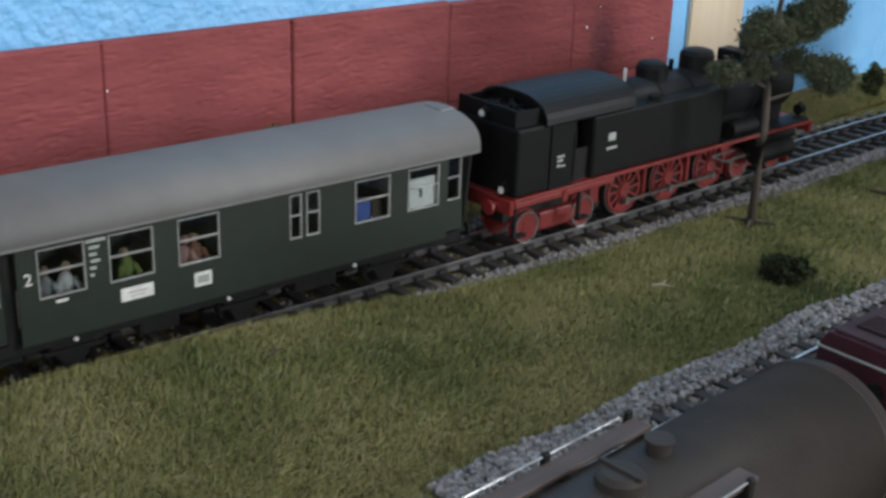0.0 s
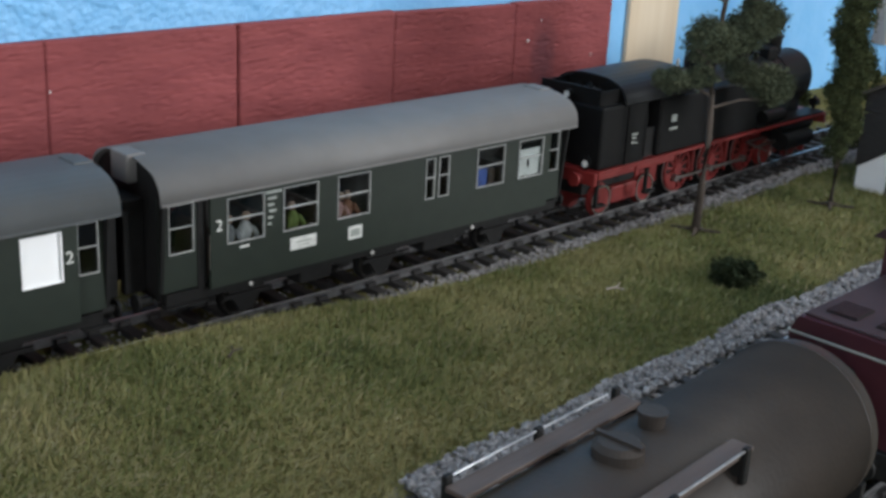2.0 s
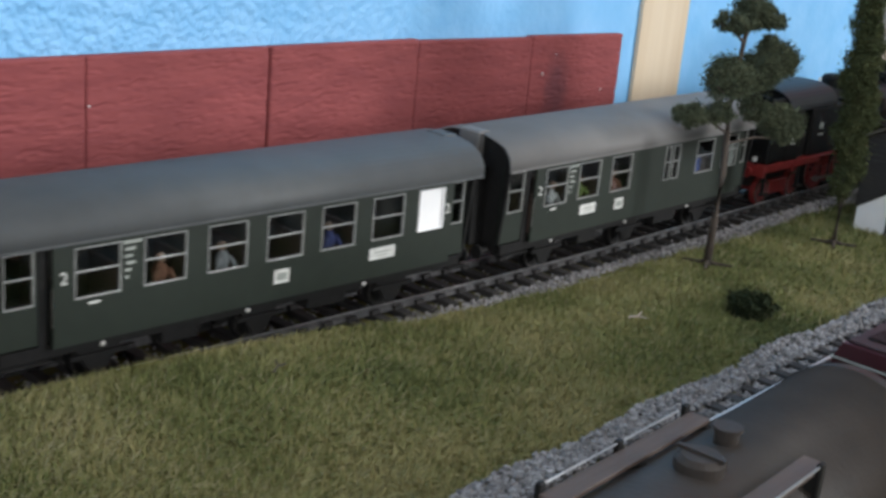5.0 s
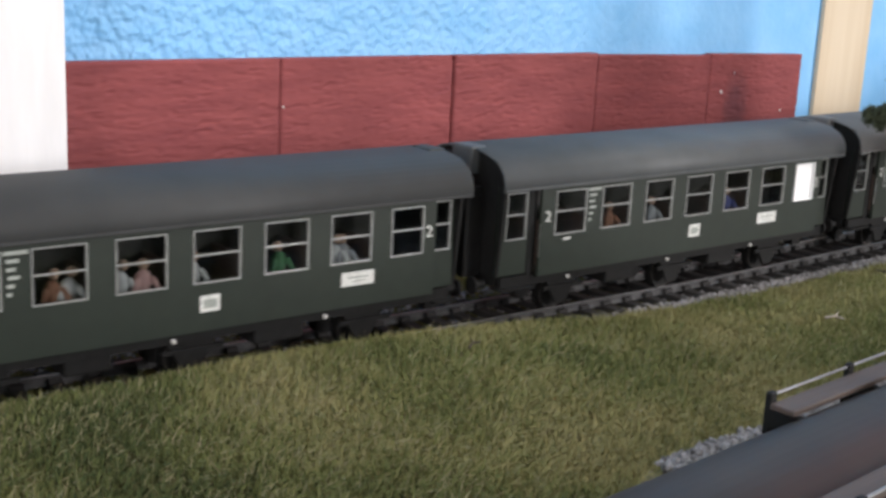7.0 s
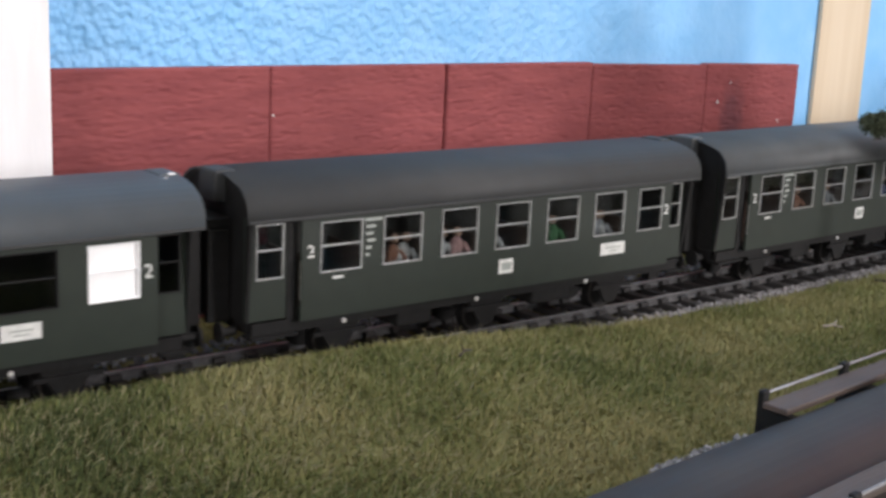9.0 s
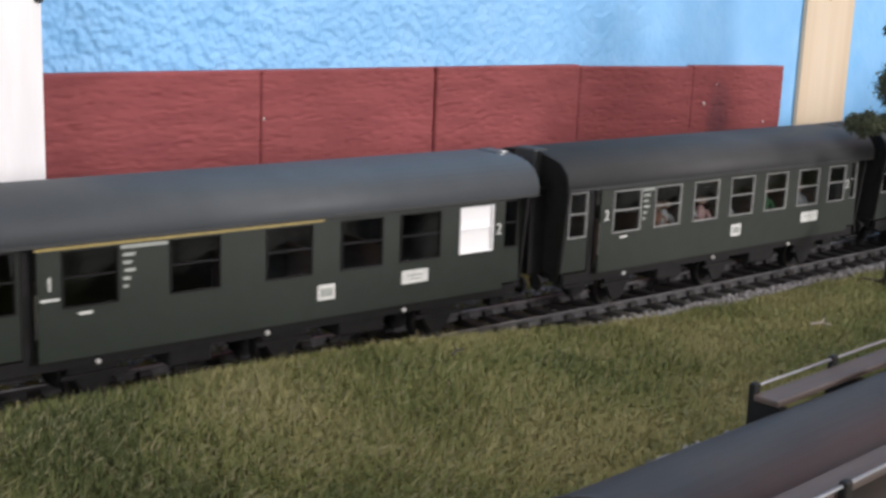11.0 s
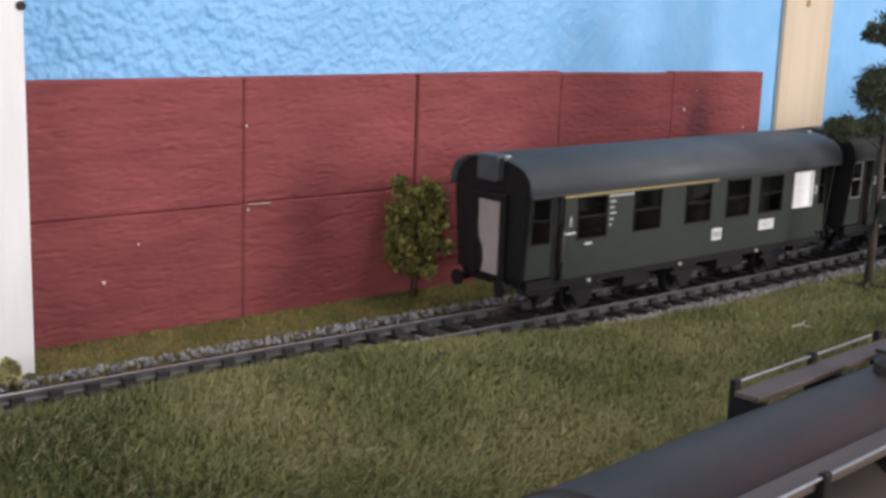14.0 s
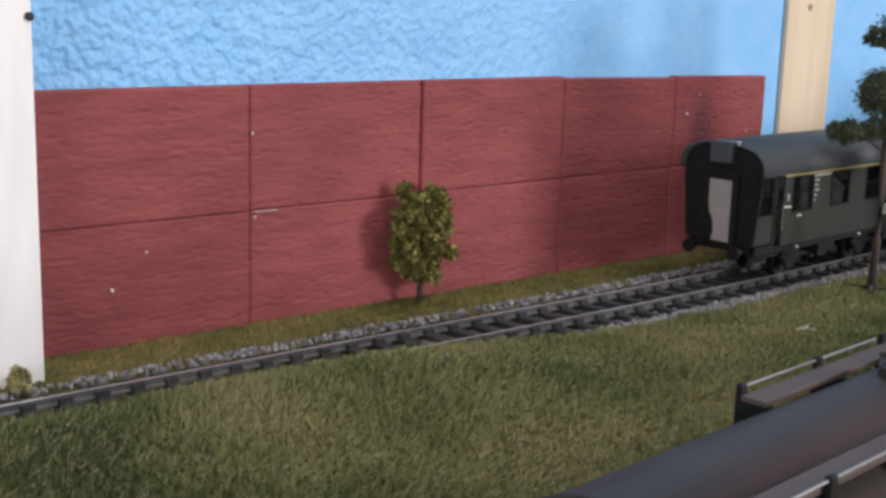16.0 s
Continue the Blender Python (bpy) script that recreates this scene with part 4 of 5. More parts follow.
def locomotive():
    e = empty("steam_locomotive", "black tank steam locomotive with red frame and spoked wheels", "locomotive")
    front, zr = 0.1818, 0.0213
    # frame, running board, valance
    part("main_frame", boxes((0.056, 0.142, -0.0060, 0.0060, 0.0060, 0.0195)), M_RED, e, "red frame")
    part("running_board", boxes((0.006, front - 0.002, -0.0172, 0.0172, zr - 0.0013, zr), bev=0.0002), M_RED, e, "red running board")
    part("bogie_bolster", boxes((0.0120, 0.0560, -0.0056, 0.0056, 0.0085, zr - 0.0014)), M_DARK, e, "black bogie bolster")
    part("bogie_bolster", boxes((0.1420, 0.1740, -0.0056, 0.0056, 0.0085, zr - 0.0014)), M_DARK, e)
    for s in (-1, 1):
        part("valance", boxes((0.0065, 0.0560, *sorted((s * 0.0158, s * 0.0171)), zr - 0.0034, zr - 0.0014), bev=0.0003), M_RED, e, "deep red valance under the cab")
        part("cab_rib", boxes((0.0290, 0.0310, *sorted((s * 0.0171, s * 0.0177)), zr - 0.0050, zr - 0.0014)), M_RED, e)
        part("bogie_frame", boxes((0.0270, 0.0435, *sorted((s * 0.0058, s * 0.0090)), 0.0032, 0.0100), bev=0.0006), M_RED, e, "red bogie frame")
        part("bogie_frame", boxes((0.1490, 0.1630, *sorted((s * 0.0058, s * 0.0084)), 0.0040, 0.0096), bev=0.0006), M_RED, e)
        for x in (0.0840, 0.1100):
            part("brake_hanger", boxes((x - 0.0008, x + 0.0008, *sorted((s * 0.0062, s * 0.0086)), 0.0030, 0.0195), bev=0.0003), M_RED, e)
        part("rail_guard", boxes((0.1755, 0.1770, *sorted((s * 0.0060, s * 0.0105)), 0.0018, 0.0150)), M_RED, e)
        for fx in (0.0068, 0.0385):
            part("footstep", boxes((fx, fx + 0.0055, *sorted((s * 0.0145, s * 0.0172)), 0.0070, 0.0079), (fx, fx + 0.0009, *sorted((s * 0.0152, s * 0.0166)), 0.0079, zr - 0.0034)), M_DARK, e)
        part("front_footplate", boxes((0.1190, front - 0.004, *sorted((s * 0.0085, s * 0.0171)), zr + 0.0001, zr + 0.0009)), M_LOCO, e)
    for x0, x1 in ((0.0042, 0.0060), (front - 0.0019, front)):
        part("buffer_beam", boxes((x0, x1, -0.0168, 0.0168, 0.0158, zr - 0.0004), bev=0.0003), M_RED, e, "red buffer beam")
    for xe, s in ((0.0042, -1), (front, 1)):
        for q in (-1, 1):
            bm = bmesh.new()
            cyl(bm, (xe, q * 0.0100, 0.0180), (xe + s * 0.0032, q * 0.0100, 0.0180), 0.0015, seg=14)
            cyl(bm, (xe + s * 0.0032, q * 0.0100, 0.0180), (xe + s * 0.0041, q * 0.0100, 0.0180), 0.0026, seg=18)
            part("buffer", bm, M_LOCO if s > 0 else M_RED, e)
            zc, xl = (zr + 0.0036, xe - 0.0030) if s > 0 else (zr + 0.0022, 0.0068)
            bm = bmesh.new()
            cyl(bm, (xl - s * 0.0012, q * 0.0112, zc), (xl + s * 0.0018, q * 0.0112, zc), 0.0022, seg=18)
            cyl(bm, (xl, q * 0.0112, zc + 0.0020), (xl, q * 0.0112, zc + 0.0032), 0.0009, 0.0005, seg=10)
            if s > 0:
                box(bm, xl - 0.0006, xl + 0.0006, q * 0.0112 - 0.0006, q * 0.0112 + 0.0006, zr + 0.0008, zc - 0.0018)
            lan = part("lantern", bm, M_LOCO, e, "round black lantern")
            bm = bmesh.new()
            cyl(bm, (xl + s * 0.0018, q * 0.0112, zc), (xl + s * 0.0021, q * 0.0112, zc), 0.0013, seg=14)
            part("lens", bm, M_LAMPGLASS, lan, "round white lantern lens")
    bm = bmesh.new()
    cyl(bm, (0.0080, 0, 0.0478), (0.0050, 0, 0.0478), 0.0019, seg=16)
    lan = part("lantern", bm, M_LOCO, e)
    bm = bmesh.new()
    cyl(bm, (0.0050, 0, 0.0478), (0.0047, 0, 0.0478), 0.0012, seg=14)
    part("lens", bm, M_LAMPGLASS, lan)
    # bunker with a narrower coal rim on top
    part("coal_bunker", boxes((0.0065, 0.0224, -0.0165, 0.0165, zr + 0.0001, 0.0452), bev=0.0010), M_LOCO, e, "black coal bunker")
    part("bunker_rim", boxes((0.0072, 0.0080, -0.0140, 0.0140, 0.0450, 0.0512), (0.0080, 0.0224, -0.0140, -0.0132, 0.0450, 0.0505), (0.0080, 0.0224, 0.0132, 0.0140, 0.0450, 0.0505)), M_LOCO, e, "black raised coal rim")
    bm = bmesh.new()
    rs = random.Random(9)
    for i in range(80):
        x, y = rs.uniform(0.0092, 0.0212), rs.uniform(-0.0118, 0.0118)
        z = 0.0462 + 0.0030 * (1 - (y / 0.0135) ** 2) * rs.uniform(0.2, 1)
        bmesh.ops.create_icosphere(bm, subdivisions=1, radius=rs.uniform(0.0009, 0.0017), matrix=Matrix.Translation((x, y, z)) @ pose(0, 0, 0, rs.uniform(0, 90), rs.uniform(0, 90), 0))
    part("coal", bm, M_LOCO, e, "heap of black coal")
    # cab: side sheets with a doorway, arched ends, roof
    for s in (-1, 1):
        part("cab_side", boxes((0.0226, 0.0345, *sorted((s * 0.0157, s * 0.0165)), zr + 0.0001, 0.0456)), M_LOCO, e, "black cab side")
        part("cab_door", boxes((0.0345, 0.0436, *sorted((s * 0.0138, s * 0.0145)), zr + 0.0001, 0.0330)), M_DARK, e, "dark recessed cab door")
        bm = bmesh.new()
        for xx in (0.0340, 0.0441):
            cyl(bm, (xx, s * 0.0171, 0.0235), (xx, s * 0.0171, 0.0400), 0.00022, seg=8)
        part("grab_rail", bm, M_DARK, e)
    roof = []
    for i in range(17):
        a = math.pi * i / 16
        roof.append((-0.0174 * math.copysign(abs(math.cos(a)) ** 0.75, math.cos(a)), 0.0450 + 0.0090 * math.sin(a) ** 0.9))
    for x0, x1 in ((0.0226, 0.0234), (0.0560, 0.0568)):
        bm = bmesh.new()
        prism(bm, [(a * 0.93, b - 0.0006) for a, b in roof] + [(0.0156, 0.0300), (-0.0156, 0.0300)], x0, x1)
        part("cab_end", bm, M_LOCO, e)
    bm = bmesh.new()
    prism(bm, roof + [(a * 0.96, b - 0.0008) for a, b in roof[::-1]], 0.0190, 0.0640)
    part("cab_roof", bm, M_LOCOLIT, e, "long curved black cab roof")
    # side tanks, boiler, smokebox
    for s in (-1, 1):
        part("side_tank", boxes((0.0438, 0.1185, *sorted((s * 0.0085, s * 0.0165)), zr + 0.0001, 0.0440), bev=0.0010), M_LOCO, e, "black side water tank")
        bm = bmesh.new()
        cyl(bm, (0.0800, s * 0.0125, 0.0440), (0.0800, s * 0.0125, 0.0456), 0.0024, seg=16)
        part("filler_cap", bm, M_LOCO, e)
        bm = bmesh.new()
        for i in range(9):
            cyl(bm, (0.1170, s * 0.0164, 0.0236 + i * 0.0022), (0.1170, s * 0.0170, 0.0236 + i * 0.0022), 0.00025, seg=6)
        part("rivet_row", bm, M_LOCO, e)
    bm = bmesh.new()
    cyl(bm, (0.0560, 0, 0.0370), (0.1500, 0, 0.0370), 0.0118, seg=40)
    part("boiler", bm, M_LOCOLIT, e, "black boiler", True)
    bm = bmesh.new()
    cyl(bm, (0.1500, 0, 0.0370), (0.1710, 0, 0.0370), 0.0122, seg=40)
    cyl(bm, (0.1710, 0, 0.0370), (0.1728, 0, 0.0370), 0.0108, 0.0075, seg=40)
    cyl(bm, (0.1728, 0, 0.0370), (0.1742, 0, 0.0370), 0.0014, seg=12)
    part("smokebox", bm, M_LOCO, e, "black smokebox with round door")
    part("smokebox_saddle", boxes((0.1200, 0.1690, -0.0085, 0.0085, zr + 0.0001, 0.0300)), M_LOCO, e)
    for i in range(5):
        bm = bmesh.new()
        x = 0.070 + i * 0.0185
        cyl(bm, (x - 0.0006, 0, 0.0370), (x + 0.0006, 0, 0.0370), 0.0120, seg=40)
        part("boiler_band", bm, M_LOCO, e)
    for x, r, h, n in ((0.0925, 0.0060, 0.0545, "sand_dome"), (0.1195, 0.0068, 0.0560, "steam_dome")):
        bm = bmesh.new()
        cyl(bm, (x, 0, 0.0440), (x, 0, h - 0.0022), r * 1.04, r, seg=28)
        cyl(bm, (x, 0, h - 0.0022), (x, 0, h - 0.0007), r, r * 0.84, seg=28)
        cyl(bm, (x, 0, h - 0.0007), (x, 0, h), r * 0.84, r * 0.45, seg=28)
        part(n, bm, M_LOCO, e)
    bm = bmesh.new()
    cyl(bm, (0.1530, 0, 0.0470), (0.1530, 0, 0.0560), 0.0037, 0.0041, seg=24)
    cyl(bm, (0.1530, 0, 0.0560), (0.1530, 0, 0.0571), 0.0047, seg=24)
    part("chimney", bm, M_LOCO, e, "short black chimney")
    part("feedwater_heater", boxes((0.1400, 0.1480, -0.0060, 0.0060, 0.0470, 0.0528), bev=0.0008), M_LOCO, e)
    bm = bmesh.new()
    cyl(bm, (0.1340, -0.003, 0.0470), (0.1340, -0.003, 0.0515), 0.0014, seg=14)
    cyl(bm, (0.1062, 0.002, 0.0470), (0.1062, 0.002, 0.0528), 0.0010, seg=12)
    part("safety_valve", bm, M_LOCO, e)
    for x, y, z0, z1 in ((0.0770, 0.0, 0.0480, 0.0535), (0.0600, -0.0148, 0.0438, 0.0462)):
        bm = bmesh.new()
        cyl(bm, (x, y, z0), (x, y, z1), 0.0006, seg=10)
        part("whistle", bm, M_CHIP, e, "bright whistle")
    for s in (-1, 1):
        bm = bmesh.new()
        cyl(bm, (0.120, s * 0.0124, 0.0405), (0.169, s * 0.0124, 0.0405), 0.0003, seg=8)
        for x in (0.124, 0.140, 0.156, 0.166):
            cyl(bm, (x, s * 0.0108, 0.0402), (x, s * 0.0125, 0.0406), 0.0003, seg=6)
        part("boiler_handrail", bm, M_DARK, e)
        bm = bmesh.new()
        cyl(bm, (0.146, s * 0.0140, 0.0112), (0.169, s * 0.0140, 0.0112), 0.0042, seg=24)
        cyl(bm, (0.144, s * 0.0132, 0.0172), (0.171, s * 0.0132, 0.0172), 0.0026, seg=20)
        box(bm, 0.147, 0.168, *sorted((s * 0.0090, s * 0.0150)), 0.0112, 0.0199)
        part("cylinder", bm, M_LOCO, e, "black steam cylinder")
        bm = bmesh.new()
        cyl(bm, (0.125, s * 0.0150, zr + 0.0040), (0.141, s * 0.0150, zr + 0.0040), 0.0030, seg=20)
        part("air_tank", bm, M_LOCO, e)
    # wheels and rods
    for x in (0.0212, 0.0497, 0.1440, 0.1680):
        wheelset(e, x, 0.0058, M_RED, 0.0082, M_TYRE)
    axles = (0.0715, 0.0970, 0.1235)
    for x in axles:
        spoked(e, x, 0.0098)
    rods = []
    for s in (-1, 1):
        bm = bmesh.new()
        box(bm, axles[0] - 0.0015, axles[2] + 0.0015, *sorted((s * 0.0103, s * 0.0109)), -0.0006, 0.0006)
        for x in axles:
            cyl(bm, (x, s * 0.0092, 0), (x, s * 0.0113, 0), 0.0015, seg=14)
        r = part("coupling_rod", bm, M_STEEL, e, "grey steel coupling rod")
        r["side"] = s
        rods.append(r)
        bm = bmesh.new()
        box(bm, 0.1270, 0.1480, *sorted((s * 0.0116, s * 0.0121)), 0.0106, 0.0114)
        box(bm, 0.1200, 0.1340, *sorted((s * 0.0122, s * 0.0126)), 0.0144, 0.0152)
        cyl(bm, (0.119, s * 0.0125, 0.0148), (0.1375, s * 0.0125, 0.0080), 0.0004, seg=8)
        part("slide_bar", bm, M_STEEL, e, "grey steel valve gear")
    # number plates and badges as plain bars
    y = -0.01665
    for x0, x1, z0, z1 in ((0.0258, 0.0281, 0.0322, 0.0331), (0.0285, 0.0293, 0.0322, 0.0331), (0.0258, 0.0285, 0.0308, 0.0316), (0.0258, 0.0273, 0.0290, 0.0300), (0.0277, 0.0298, 0.0289, 0.0294), (0.0515, 0.0552, 0.0340, 0.0368), (0.0508, 0.0562, 0.0308, 0.0317)):
        part("side_plate", boxes((x0, x1, y, y + 0.0002, z0, z1)), M_GREYPRINT, e, "small pale plate bar")
    return e, rods


loco, loco_rods = locomotive()

# ---------------------------------------------------------------- tank wagon on the third track
TW = (0.048, -0.2370)


def tank_wagon():
    e = empty("tank_wagon", "grey-brown weathered tank wagon with brown walkways", "tank wagon", m=pose(TW[0], TW[1], RAIL_Z, 0, 0, 4.9))
    R, zc, h = 0.0182, 0.0247, 0.0785
    bm = bmesh.new()
    seg, rows = 64, []
    prof = [(-h - 0.0042, 0.0), (-h - 0.0040, 0.004), (-h - 0.0034, 0.009), (-h - 0.0022, 0.0135), (-h - 0.0008, 0.0170), (-h + 0.0006, R - 0.0002), (-h + 0.0014, R)]
    prof += [(-h + 0.004, R), (-h + 0.004, R + 0.0003), (-h + 0.0052, R + 0.0003), (-h + 0.0052, R)]
    prof += [(-p, q) for p, q in prof[::-1]]
    for x, r in prof:
        rows.append([bm.verts.new((x, r * math.cos(t * math.tau / seg), zc + r * math.sin(t * math.tau / seg))) for t in range(seg)] if r else [bm.verts.new((x, 0, zc))])
    for a, b in zip(rows, rows[1:]):
        for i in range(seg):
            j = (i + 1) % seg
            if len(a) == 1:
                bm.faces.new((a[0], b[j], b[i]))
            elif len(b) == 1:
                bm.faces.new((a[i], a[j], b[0]))
            else:
                bm.faces.new((a[i], a[j], b[j], b[i]))
    part("tank", bm, M_TANK, e, "dull grey-brown cylindrical tank", True)
    for s in (-1, 1):
        y0, y1 = sorted((s * 0.0096, s * 0.0140))
        part("walkway_plank", boxes((-0.0212 if s > 0 else -0.070, 0.0290, y0, y1, 0.0408, 0.0418), bev=0.0002), M_PLANK, e, "pale brown walkway plank")
        for x in (-0.0200, 0.0040, 0.0278) if s > 0 else (-0.0680, -0.0450, -0.0220, 0.0015, 0.0250):
            bm = bmesh.new()
            box(bm, x - 0.0009, x + 0.0009, *sorted((s * 0.0140, s * 0.0152)), 0.0362, 0.0434, bev=0.0003)
            box(bm, x - 0.0009, x + 0.0009, *sorted((s * 0.0090, s * 0.0141)), 0.0375, 0.0406)
            part("rail_post", bm, M_POSTBLACK, e, "black walkway bracket post")
        bm = bmesh.new()
        cyl(bm, (-0.0200 if s > 0 else -0.068, s * 0.0146, 0.0428), (0.0250, s * 0.0146, 0.0428), 0.00024, seg=8)
        part("handrail", bm, M_WIRE, e, "thin silvery wire handrail")
    bm = bmesh.new()
    cyl(bm, (0.007, 0.000, 0.0405), (0.007, 0.000, 0.0444), 0.0046, seg=28)
    cyl(bm, (0.007, 0.000, 0.0444), (0.007, 0.000, 0.0454), 0.0046, 0.0036, seg=28)
    box(bm, 0.0065, 0.0075, -0.0048, 0.0048, 0.0452, 0.0459)
    part("manhole_dome", bm, M_TANK, e, "dull grey manhole lid")
    bm = bmesh.new()
    cyl(bm, (0.0205, 0.002, 0.0405), (0.0205, 0.002, 0.0450), 0.0024, seg=20)
    cyl(bm, (0.0205, 0.002, 0.0450), (0.0205, 0.002, 0.0458), 0.0028, seg=20)
    part("valve", bm, M_TANK, e)
    part("underframe", boxes((-h - 0.004, h + 0.004, -0.0130, 0.0130, 0.0070, 0.0095), (-h - 0.004, -h - 0.002, -0.0155, 0.0155, 0.0085, 0.0140), (h + 0.002, h + 0.004, -0.0155, 0.0155, 0.0085, 0.0140)), M_DARK, e)
    for x in (-0.052, -0.036, 0.036, 0.052):
        wheelset(e, x, 0.0055)
        bm = bmesh.new()
        for s in (-1, 1):
            box(bm, x - 0.004, x + 0.004, *sorted((s * 0.0112, s * 0.0128)), 0.0035, 0.0095)
        part("axle_box", bm, M_DARK, e)
    for x in (-0.055, -0.02, 0.02, 0.055):
        part("saddle", boxes((x - 0.002, x + 0.002, -0.0090, 0.0090, 0.0110, 0.0130)), M_DARK, e)
    for xe, s in ((-h - 0.004, -1), (h + 0.004, 1)):
        for q in (-1, 1):
            bm = bmesh.new()
            cyl(bm, (xe, q * 0.0100, 0.0121), (xe + s * 0.004, q * 0.0100, 0.0121), 0.0013, seg=12)
            cyl(bm, (xe + s * 0.004, q * 0.0100, 0.0121), (xe + s * 0.0048, q * 0.0100, 0.0121), 0.0028, seg=16)
            part("buffer", bm, M_STEEL, e)
    return e


tank_wagon()


def diesel():
    e = empty("shunting_locomotive", "maroon diesel shunting locomotive with low hood", "locomotive", m=pose(0.1425, -0.2298, RAIL_Z, 0, 0, 2.0))
    part("frame", boxes((0.002, 0.118, -0.0160, 0.0160, 0.0080, 0.0145), bev=0.0004), M_DARK, e)
    bm = bmesh.new()
    prism(bm, [(0, 0), (-0.0156, 0.0350), (-0.0136, 0.0390), (0.0136, 0.0390), (0.0156, 0.0350), (0.0156, 0.0145), (-0.0156, 0.0145)][1:], 0.004, 0.050)
    part("hood", bm, M_MAROON, e, "maroon engine hood")
    part("hood_top", boxes((0.0052, 0.050, -0.0130, 0.0130, 0.0390, 0.0398), bev=0.0003), M_MAROONTOP, e, "greyish maroon hood top")
    bm = bmesh.new()
    for s in (-1, 1):
        box(bm, 0.0036, 0.050, *sorted((s * 0.0148, s * 0.0159)), 0.0348, 0.0352)
    box(bm, 0.0034, 0.0041, -0.0148, 0.0148, 0.0348, 0.0352)
    part("trim_line", bm, M_GREYPRINT, e, "thin pale trim line round the hood")
    for y in (-0.0062, 0.0062):
        for x in (0.0140,):
            g = part("vent_grille", boxes((x - 0.0045, x + 0.0045, y - 0.0038, y + 0.0038, 0.0398, 0.0402)), M_DARK, e, "dark vent grille")
            for i in range(6):
                part("slat", boxes((x - 0.0042 + i * 0.0015, x - 0.0036 + i * 0.0015, y - 0.0036, y + 0.0036, 0.0402, 0.0406)), M_MAROONTOP, g)
    bm = bmesh.new()
    cyl(bm, (0.0030, 0, 0.0290), (0.0045, 0, 0.0290), 0.0022, seg=18)
    part("headlamp", bm, M_DARK, e, "dark round headlamp")
    # cab
    for s in (-1, 1):
        bm = bmesh.new()
        holed(bm, 0.0502, 0.0820, 0.0145, 0.0485, [(0.0550, 0.0650, 0.0400, 0.0465), (0.0680, 0.0770, 0.0400, 0.0465)], s * 0.0165, -s * 0.001)
        part("cab_side", bm, M_MAROON, e)
    for x in (0.0500, 0.0812):
        bm = bmesh.new()
        holed(bm, -0.0160, 0.0160, 0.0145, 0.0485, [(-0.0135, -0.0015, 0.0408, 0.0470), (0.0015, 0.0135, 0.0408, 0.0470)], 0, 0.001)
        bmesh.ops.transform(bm, matrix=pose(x + 0.001, 0, 0, 0, 0, 90), verts=bm.verts)
        f = part("cab_front", bm, M_MAROON, e)
        part("pane", boxes((x + 0.0004, x + 0.0007, -0.0136, 0.0136, 0.0407, 0.0471)), M_GLASS, f)
    roofp = [(-0.0185, 0.0480), (-0.0165, 0.0503), (-0.0090, 0.0520), (0.0090, 0.0520), (0.0165, 0.0503), (0.0185, 0.0480)]
    bm = bmesh.new()
    prism(bm, roofp, 0.0470, 0.0850)
    part("cab_roof", bm, M_MAROONTOP, e, "grey cab roof")
    part("rear_hood", boxes((0.0826, 0.114, -0.0145, 0.0145, 0.0145, 0.0340), bev=0.0012), M_MAROON, e)
    for x in (0.022, 0.058, 0.094):
        wheelset(e, x, 0.0068)
    for q in (-1, 1):
        bm = bmesh.new()
        cyl(bm, (0.002, q * 0.0100, 0.0121), (-0.0022, q * 0.0100, 0.0121), 0.0015, seg=12)
        cyl(bm, (-0.0022, q * 0.0100, 0.0121), (-0.0032, q * 0.0100, 0.0121), 0.0030, seg=16)
        part("buffer", bm, M_DARK, e)
        bm = bmesh.new()
        cyl(bm, (0.0010, q * 0.0155, 0.0125), (0.0010, q * 0.0155, 0.0300), 0.0003, seg=8)
        part("grab_rail", bm, M_WIRE, e)
    bm = bmesh.new()
    box(bm, -0.0035, 0.0020, -0.0022, 0.0022, 0.0060, 0.0095)
    cyl(bm, (-0.002, -0.004, 0.0110), (0.0025, -0.007, 0.0065), 0.0008, seg=8)
    part("coupling", bm, M_STEEL, e)
    return e


diesel()

# ---------------------------------------------------------------- trees and bushes


def clumps(spots, n, leaf, seed):
    """Foliage of many small leaf flakes round the given centres (x, y, z, rx, ry, rz)."""
    rs = np.random.RandomState(seed)
    V = []
    tot = sum(s[3] * s[4] * s[5] for s in spots) ** 1.0
    for x, y, z, a, b, c in spots:
        k = max(int(n * (a * b * c) / tot), 60)
        sub = max(k // 70, 4)
        d = rs.normal(size=(sub, 3))
        d /= np.linalg.norm(d, axis=1)[:, None]
        cen = d * rs.uniform(0.35, 1.0, (sub, 1)) ** 0.6 * [a, b, c] + [x, y, z]
        w = cen[rs.randint(0, sub, k)] + rs.normal(size=(k, 3)) * min(a, b, c) * 0.21
        p = rs.normal(size=(k, 3)) * leaf
        q = rs.normal(size=(k, 3)) * leaf
        V.append(np.stack([w - p * 0.6, w + q, w + p, w - q * 0.8], 1))
    V = np.concatenate(V).reshape(-1, 3)
    F = np.arange(len(V)).reshape(-1, 4)
    return V, F


